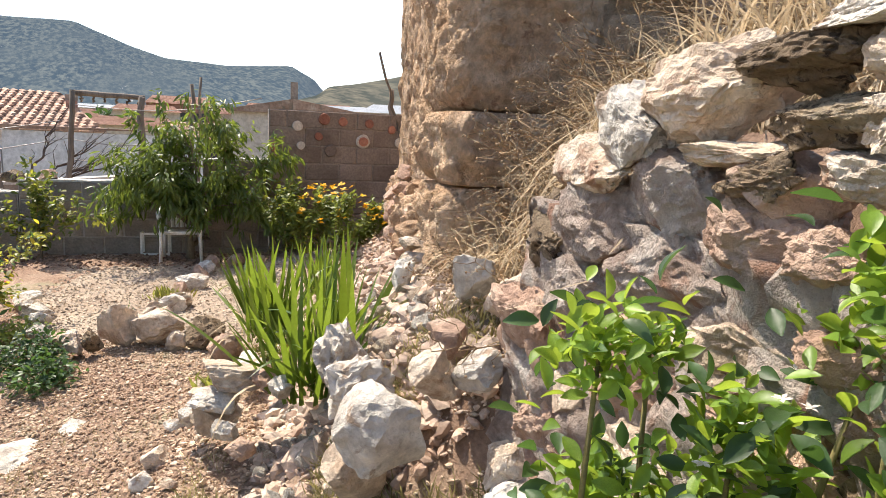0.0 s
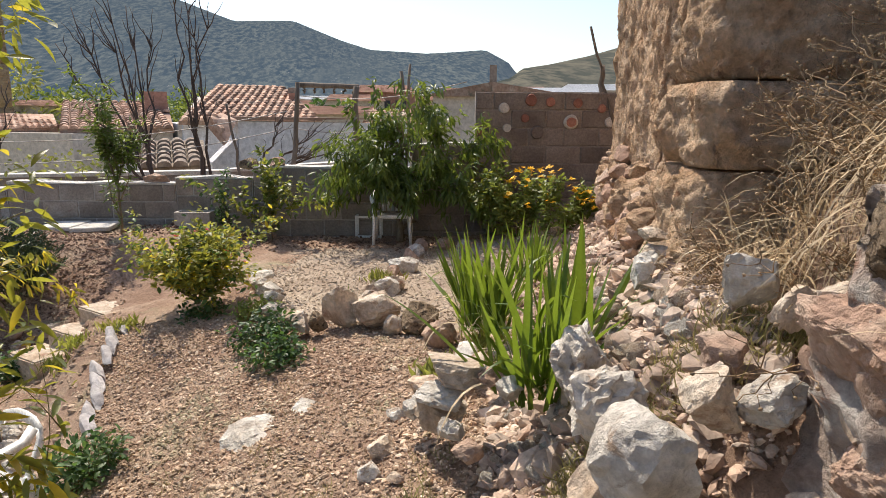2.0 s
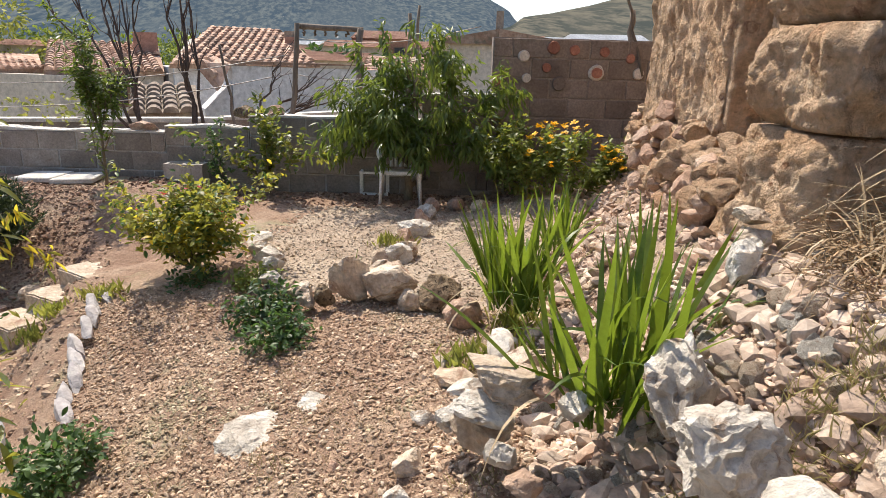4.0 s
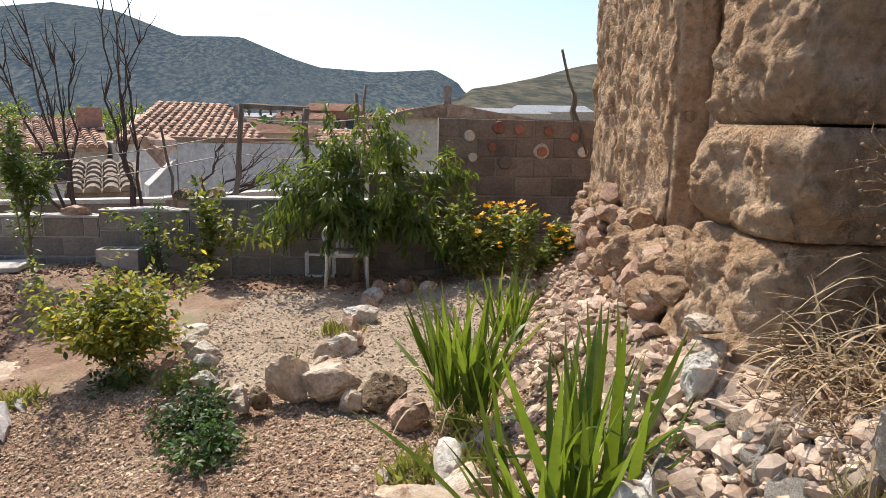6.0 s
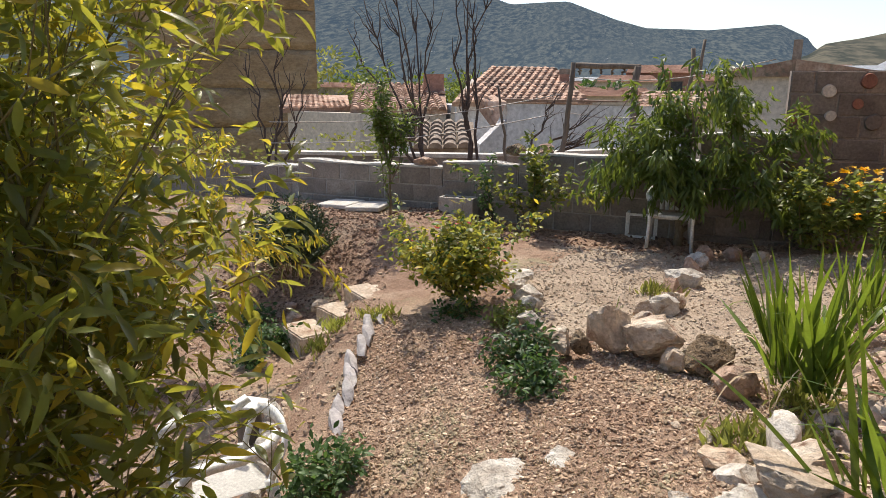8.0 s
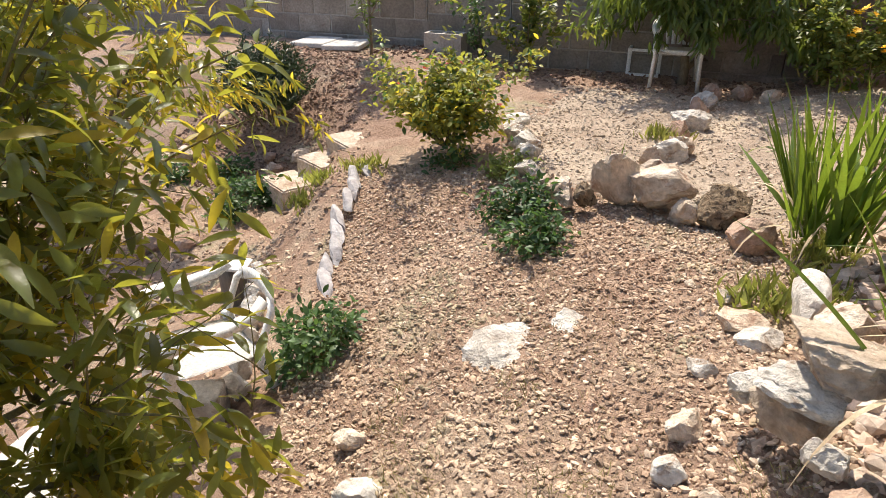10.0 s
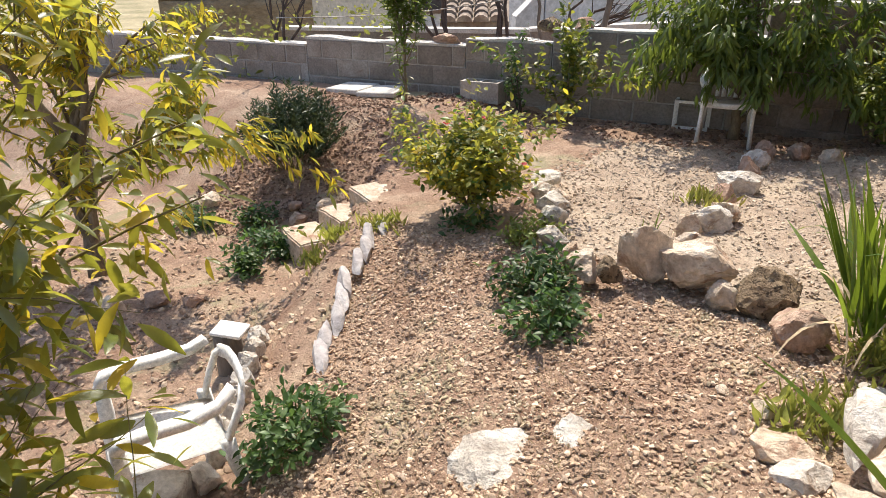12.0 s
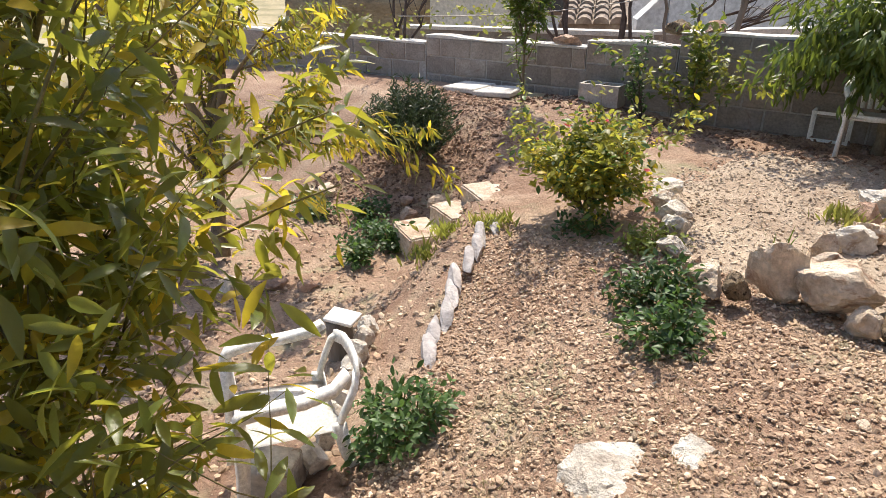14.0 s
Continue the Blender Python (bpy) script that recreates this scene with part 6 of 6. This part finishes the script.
def iris(base, n, height, radius, seed, label, lean=34):
    r = random.Random(seed)
    clump = thing("iris_clump", base, label, "plant", "iris clumps")
    fans = [(r.gauss(0, radius * 0.4), r.gauss(0, radius * 0.4), r.uniform(0, 360)) for _ in range(max(n // 6, 2))]
    for i in range(n):
        fx, fy, fa = fans[i % len(fans)]
        k = height * r.uniform(0.55, 1.05)
        ob = new("leaf", BLADES[r.randrange(10) if r.random() < 0.55 else r.randrange(7)])
        ob.parent = clump
        out = math.degrees(math.atan2(fy, fx)) if r.random() < 0.6 else r.uniform(0, 360)
        tilt = abs(r.gauss(0, lean * 0.55))
        ob.matrix_basis = Matrix.Translation((fx + r.gauss(0, 0.02), fy + r.gauss(0, 0.02), -0.02)) @ pose(0, 0, 0, 0, 0, out + r.gauss(0, 22)) @ pose(0, 0, 0, 0, min(tilt, 62), 0) @ pose(0, 0, 0, 0, 0, r.uniform(-70, 70)) @ Matrix.Diagonal((k, k, k, 1))
    for i in range(max(n // 8, 2)):
        k = height * r.uniform(0.4, 0.7)
        ob = new("dry_leaf", DRYB)
        ob.parent = clump
        ob["label"] = "withered straw-coloured blade"
        ob.matrix_basis = Matrix.Translation((r.gauss(0, 0.05), r.gauss(0, 0.05), 0)) @ pose(0, 0, 0, 0, 0, r.uniform(0, 360)) @ pose(0, 0, 0, 0, r.uniform(20, 60), 0) @ Matrix.Diagonal((k, k, k, 1))
    return clump


iris((-0.5, 2.93, 0.2), 100, 0.7, 0.18, 1, "big clump of upright green iris leaves on stones", 50)
iris((-1.09, 4.36, -0.06), 90, 0.72, 0.15, 2, "dense clump of tall green iris leaves", 32)
iris((-0.95, 5.4, -0.0), 50, 0.55, 0.12, 3, "smaller clump of green iris leaves", 24)
iris((-2.30, 5.0, -0.2), 7, 0.2, 0.02, 4, "tiny green iris shoot in the gravel path", 22)
iris((-1.25, 4.95, -0.12), 16, 0.4, 0.1, 6, "thin arching green leaves beside an iris", 50)

# four o'clock plant by the rubble wall
r_ = random.Random(21)
mira = thing("flowering_shrub", (0.345, 0.96, ground_z(0.25, 0.92) - 0.13), "bushy plant with broad bright green leaves and white buds", "bush")
lines, tips = [], []
for top in ((-0.16, 0.07, 1.17), (-0.08, 0.13, 1.16), (-0.02, 0.0, 1.1), (0.08, -0.1, 1.3), (0.1, -0.22, 1.36), (0.05, -0.3, 1.28), (0.12, 0.0, 1.2), (-0.1, -0.12, 1.0), (-0.05, -0.25, 1.03), (0.0, -0.35, 1.08), (-0.14, 0.1, 0.97), (-0.12, -0.02, 0.9), (0.1, -0.15, 1.08),
            (0.05, 0.15, 0.95), (-0.08, -0.2, 0.85), (0.1, 0.1, 1.04), (0.12, -0.35, 1.18), (-0.12, 0.12, 0.82), (-0.02, 0.2, 0.85), (-0.1, 0.0, 0.75)):
    pts = wavy((top[0] * 0.15, top[1] * 0.15, 0), top, 6, 0.02, r_.random())
    lines.append((pts, [0.008, 0.007, 0.006, 0.006, 0.005, 0.004, 0.003]))
    for k in (3, 4, 5, 6, 6, 6, 6, 6):
        tips.append((pts[k], (pts[k] - pts[k - 1]).normalized(), 0))
limb_parts(mira, lines, M_GREENBARK, "stem", 0.006)
foliage(mira, leaf_places(tips, 2500, 0.036, r_, 0.8, -0.05, 0.032), MIRA, M_BRIGHTLEAF, "leaves", 300, lambda p: p.x < 0.0)
# Darker, drooping leaves: the shade inside the bush is put into their colour.
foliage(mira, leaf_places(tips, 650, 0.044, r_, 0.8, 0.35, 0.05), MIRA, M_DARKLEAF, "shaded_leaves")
foliage(mira, leaf_places([t for t in tips], 1300, 0.023, r_, 0.6, -0.5, 0.022), OVAL, M_BRIGHTLEAF, "young_leaves")
blooms(mira, (0, 0, 0.2), (0.15, 0.3), 1.0, 22, 0.012, M_SHELL, 9, "bud", 5)


# ---- dry grass and litter ----
def ground_cover(name, n, region, size, mat, shapes, seed, label, category, keep=None, lift=0.0, flat=False):
    r = random.Random(seed)
    places = []
    while len(places) < n:
        x, y = r.uniform(region[0], region[1]), r.uniform(region[2], region[3])
        if keep and not keep(x, y, r):
            continue
        k = size * ((0.35 + 1.5 * r.random() ** 3.5) if flat else r.uniform(0.5, 1.25))
        z = ground_z(x, y) + ground_rough(x, y) + lift * k
        if flat:
            places.append(Matrix.Translation((x, y, z)) @ pose(0, 0, 0, r.gauss(0, 25), r.gauss(0, 25), r.uniform(0, 360)) @ Matrix.Diagonal((k * r.uniform(0.8, 1.7), k * r.uniform(0.7, 1.1), k * r.uniform(0.35, 0.85), 1)))
        else:
            places.append(turn_to((x, y, z), (r.gauss(0, 0.5), r.gauss(0, 0.5), 1), k, r.uniform(0, 90)))
    ob = put(name, spread(name, shapes, places), mat, smooth=not flat)
    return tagged(ob, label, category, kind="stuff")


STRAW = [blade(1.0, 0.015, 0.2, c, 6) for c in (0.3, 0.8, 1.3)]
r_ = random.Random(31)
pl = []
for i in range(8200):
    x, y = r_.uniform(0.1, 1.5), r_.uniform(1.6, 3.14)
    if x < lerp_table([(1.6, 0.5), (2.25, 0.42), (2.6, 0.34), (3.1, 0.1)], y):
        continue
    if noise.noise(Vector((x * 3.2, y * 3.2, 7))) < -0.2:
        continue
    z = ground_z(x, y)
    pl.append(Matrix.Translation((x, y, z - 0.01)) @ pose(0, 0, 0, 0, 0, r_.gauss(-150, 60)) @ pose(0, 0, 0, 0, r_.uniform(-10, 75), 0) @ Matrix.Diagonal([r_.uniform(0.12, 0.44)] * 3 + [1]))
ob = put("dry_grass", spread("dry_grass", STRAW, pl), M_STRAW)
tagged(ob, "long dry straw-coloured grass hanging over the bank", "grass", kind="stuff")


def dry_weed(x, y, z, way, length, seed):
    """A dead branching stem with small round seed heads."""
    r = random.Random(seed)
    tubes, heads = [], []
    main = wavy((x, y, z), Vector((x, y, z)) + Vector(way).normalized() * length, 7, 0.014, seed)
    main = [p - Vector((0, 0, 0.12 * length * (k / 7) ** 2)) for k, p in enumerate(main)]
    tubes.append(tube_data(main, [0.0032 - 0.0003 * k for k in range(8)], 5))
    for k in range(2, 8):
        for _ in range(2):
            d = (main[k] - main[k - 1]).normalized() + Vector((r.gauss(0, 0.7), r.gauss(0, 0.7), r.gauss(0.1, 0.6)))
            tip = main[k] + d.normalized() * length * r.uniform(0.12, 0.32)
            tubes.append(tube_data(wavy(main[k], tip, 4, 0.008, r.random()), [0.002, 0.0018, 0.0015, 0.0013, 0.001], 4))
            b, f = TINY[r.randrange(6)]
            heads.append(([tuple(Vector(v) * 0.011 + tip) for v in b], f))
    return tubes + heads


bits = []
for i in range(95):
    x, y = r_.uniform(0.34, 1.15), r_.uniform(2.2, 3.1)
    bits += dry_weed(x, y, ground_z(x, y), (r_.gauss(-0.45, 0.5), r_.gauss(-0.3, 0.5), r_.uniform(0.1, 1.0)), r_.uniform(0.2, 0.5), 400 + i)
for i in range(12):
    x, y = r_.uniform(0.08, 0.25), r_.uniform(2.7, 3.05)
    bits += dry_weed(x, y, ground_z(x, y), (r_.gauss(-0.5, 0.4), r_.gauss(-0.2, 0.4), 0.4), r_.uniform(0.15, 0.3), 600 + i)
ob = put("dry_weeds", merged("dry_weeds", bits), M_DRYSTEM)
tagged(ob, "tangle of dead branching weeds with seed heads on the bank", "weeds", kind="stuff")
pl = []
for i in range(900):
    x = r_.uniform(0.05, 0.9)
    y = r_.uniform(2.65, 3.12)
    a = r_.uniform(0, 360)
    pl.append(Matrix.Translation((x, y, ground_z(x, y) + r_.uniform(0, 0.12))) @ pose(0, 0, 0, 0, 0, a) @ pose(0, 0, 0, 0, r_.uniform(40, 95), 0) @ Matrix.Diagonal([r_.uniform(0.12, 0.4)] * 3 + [1]))
ob = put("dry_stems", spread("dry_stems", STRAW, pl), M_DRYSTEM)
tagged(ob, "tangled dry brown stems at the foot of the tower", "grass", kind="stuff")
GRASSB = [blade(1.0, 0.035, 0.2, c, 4) for c in (0.3, 0.9, 1.4)]
ground_cover("short_grass", 9500, (-0.9, 0.3, 1.5, 2.5), 0.115, M_GRASS, GRASSB, 33, "short dry greenish grass around the boulder", "grass", lambda x, y, r: noise.noise(Vector((x * 3, y * 3, 0))) > -0.15)
ground_cover("short_grass", 900, (-2.2, -0.8, 2.0, 2.9), 0.06, M_GRASS, GRASSB, 34, "sparse dry grass in the gravel", "grass", lambda x, y, r: noise.noise(Vector((x * 3, y * 3, 4))) > 0.1)
ground_cover("dry_litter", 700, (-1.3, -0.3, 4.6, 7.4), 0.14, M_DRYSTEM, STRAW, 35, "dry brown twigs and vines on the rubble", "litter", lambda x, y, r: x > -1.15 + 0.1 * r.random())

ground_cover("dry_litter", 2600, (-3.6, -0.8, 2.1, 4.5), 0.045, M_DRYSTEM, STRAW, 36, "dry straw and leaf bits scattered over the soil", "litter", lambda x, y, r: noise.noise(Vector((x * 2, y * 2, 9))) > -0.1)
ground_cover("short_grass", 2200, (-3.4, -1.0, 2.4, 4.4), 0.035, M_GRASS, GRASSB, 37, "tiny dry grass shoots on the bank", "grass", lambda x, y, r: noise.noise(Vector((x * 1.6, y * 1.6, 2))) > 0.12)

# wild growth beyond the garden wall
wild = []
for i in range(2600):
    b = r_.uniform(39, 60)
    p = polar(b, r_.uniform(8.8, 13.0), z=0)
    z = r_.uniform(-0.7, 0.55) if b > 41 else r_.uniform(-0.8, 0.2)
    k = noise.noise(Vector((p.x * 1.1, p.y * 1.1, z * 1.5)))
    if k > -0.05:
        wild.append(turn_to((p.x, p.y, z), (r_.gauss(0, 1), r_.gauss(0, 1), r_.gauss(0, 0.7)), r_.uniform(0.05, 0.12), r_.uniform(0, 90)))
ob = put("wild_shrubs", spread("wild_shrubs", OVAL, wild), M_WEED)
tagged(ob, "tangle of pale green wild shrubs beyond the wall", "shrubs", kind="stuff")


def far_tree(b, dist, e_top, width, seed, mat, label):
    r = random.Random(seed)
    base = polar(b, dist, z=-5.5)
    top = polar(b, dist, e_top).z
    t = thing("far_tree", tuple(base), label, "tree", "trees beyond the village")
    put("trunk", merged("trunk", [tube_data([(0, 0, 0), (0.05, 0, (top - base.z) * 0.6)], [0.18, 0.09], 7)]), M_BARK, t)
    cz, hz = (top - base.z) * 0.68, (top - base.z) * 0.36
    blobs = [Vector((r.gauss(0, width * 0.26), r.gauss(0, width * 0.26), cz + r.uniform(-1, 1) * hz * 0.7)) for _ in range(9)]
    pl = []
    for i in range(900):
        c = blobs[r.randrange(9)]
        d = Vector((r.gauss(0, 1), r.gauss(0, 1), r.gauss(0, 1))).normalized() * width * 0.2 * r.uniform(0.6, 1.1)
        pl.append(turn_to(c + d, d + Vector((r.gauss(0, 0.5), r.gauss(0, 0.5), 0)), r.uniform(0.25, 0.5), r.uniform(0, 90)))
    put("crown", spread("crown", OVAL, pl), mat, t)


for i, (b, dist, e, w, m) in enumerate(((46.6, 60, 1.5, 6, M_WEED), (44.8, 64, 1.2, 5, M_PEACH), (43.0, 66, 0.9, 5, M_PEACH), (41.5, 62, 0.8, 5, M_MARILEAF), (39.8, 70, 0.6, 6, M_PEACH), (37.8, 72, 0.7, 6, M_PEACH), (35.6, 66, 0.9, 5, M_MARILEAF), (34.4, 72, 0.6, 5, M_PEACH),
                                       (24.6, 50, 0.3, 4, M_DARKLEAF), (22.2, 52, 0.2, 3.5, M_DARKLEAF), (16.9, 85, 1.0, 3.5, M_DARKLEAF), (14.6, 95, 1.2, 4, M_DARKLEAF), (48.2, 58, 2.6, 6, M_WEED), (50, 60, 1.5, 6, M_PEACH))):
    far_tree(b, dist, e, w, 300 + i, m, "green tree among the village roofs")

# ---- gravel, clods and rubble ----
def on_slope(x, y, r):
    p = Vector((x, y)) - EDGE0
    s = p.dot(EDGE_N)
    return s < 0.05 and x < -0.6


ground_cover("soil_clods", 44000, (-3.9, -0.7, 2.0, 4.6), 0.0155, M_CLOD, TINY, 81, "lumpy reddish-brown soil clods on the bank", "soil", on_slope, 0.1, True)
ground_cover("gravel", 12000, (-3.6, -0.7, 2.0, 4.5), 0.015, M_GRAVEL, TINY, 82, "small tan gravel on the bank", "gravel", on_slope, 0.15, True)
ground_cover("gravel", 17000, (-4.6, -1.0, 4.45, 7.3), 0.016, M_PATH, TINY, 83, "fine pale gravel on the upper path", "gravel", lambda x, y, r: y < wall_y(x) - 0.6 - 0.3 * r.random() and -3.35 + 0.75 * max(5.4 - y, 0) < x + 0.15 * r.random(), 0.1, True)
ground_cover("gravel", 8000, (-6.4, -2.6, 1.6, 6.6), 0.028, M_CLOD, TINY, 84, "brown soil lumps on the lower terrace", "soil", lambda x, y, r: (Vector((x, y)) - EDGE0).dot(EDGE_N) > -0.05, 0.1, True)

ground_cover("mulch", 8000, (-6.6, -4.0, 4.3, 6.3), 0.024, M_MULCH_SHADE, TINY, 91, "dark brown mulch and soil on the planted bank", "soil", lambda x, y, r: (Vector((x, y)) - EDGE0).dot(EDGE_N) > 0.15 and (Vector((x, y)) - EDGE0).dot(EDGE_D) > 2.0, 0.1, True)
# This dark strip stands in for the shade of wall and trees.
ground_cover("mulch", 2600, (-5.6, -1.6, 6.3, 7.9), 0.03, M_MULCH_SHADE, TINY, 92, "dark soil and litter along the foot of the wall, standing in for its shade", "soil", lambda x, y, r: wall_y(x) - 0.9 * r.random() - 0.15 < y < wall_y(x) - 0.1, 0.1, True)


def in_heap(x, y, r):
    foot = lerp_table([(1.9, -0.35), (2.6, -0.62), (3.2, -0.72), (4.5, -1.0), (8, -0.95)], y)
    return x > foot - 0.05 and x < 0.2 - 0.12 * max(y - 3, 0)


ground_cover("rubble", 1300, (-1.1, 0.3, 2.2, 3.4), 0.06, M_RUBBLE, PEBBLES, 85, "heap of broken pinkish stones below the tower", "rubble", in_heap, 0.2, True)
ground_cover("rubble", 3200, (-1.1, 0.3, 2.1, 3.6), 0.036, M_RUBBLE, PEBBLES, 86, "small reddish rubble below the tower", "rubble", in_heap, 0.2, True)
ground_cover("rubble", 2400, (-1.15, 0.1, 3.3, 7.6), 0.055, M_RUBBLE, PEBBLES, 87, "reddish rubble along the tower foot", "rubble", in_heap, 0.2, True)
ground_cover("gravel", 3000, (-1.1, 0.25, 1.6, 3.4), 0.022, M_GRAVEL, TINY, 88, "fine stone chips among the rubble", "gravel", None, 0.1, True)
r_ = random.Random(90)
heap_stones = [merged("stone", [rock_data(700 + i, 2, 0.15, 8)]) for i in range(6)]
n_ = 0
for me in heap_stones:
    me.materials.append(M_STONE if n_ % 2 else M_PALE)
    n_ += 1
for i in range(110):
    x, y = r_.uniform(-0.75, 0.15), r_.uniform(2.35, 3.6)
    if not in_heap(x, y, r_):
        continue
    k = r_.uniform(0.045, 0.1)
    ob = new("stone", heap_stones[i % 6])
    ob.matrix_basis = pose(x, y, ground_z(x, y) + 0.02, r_.uniform(0, 360), r_.uniform(0, 360), 0) @ Matrix.Diagonal((k, k * 0.9, k * 0.75, 1))
    tagged(ob, "broken pale stone in the rubble heap", "stone", "broken stones of the heap")
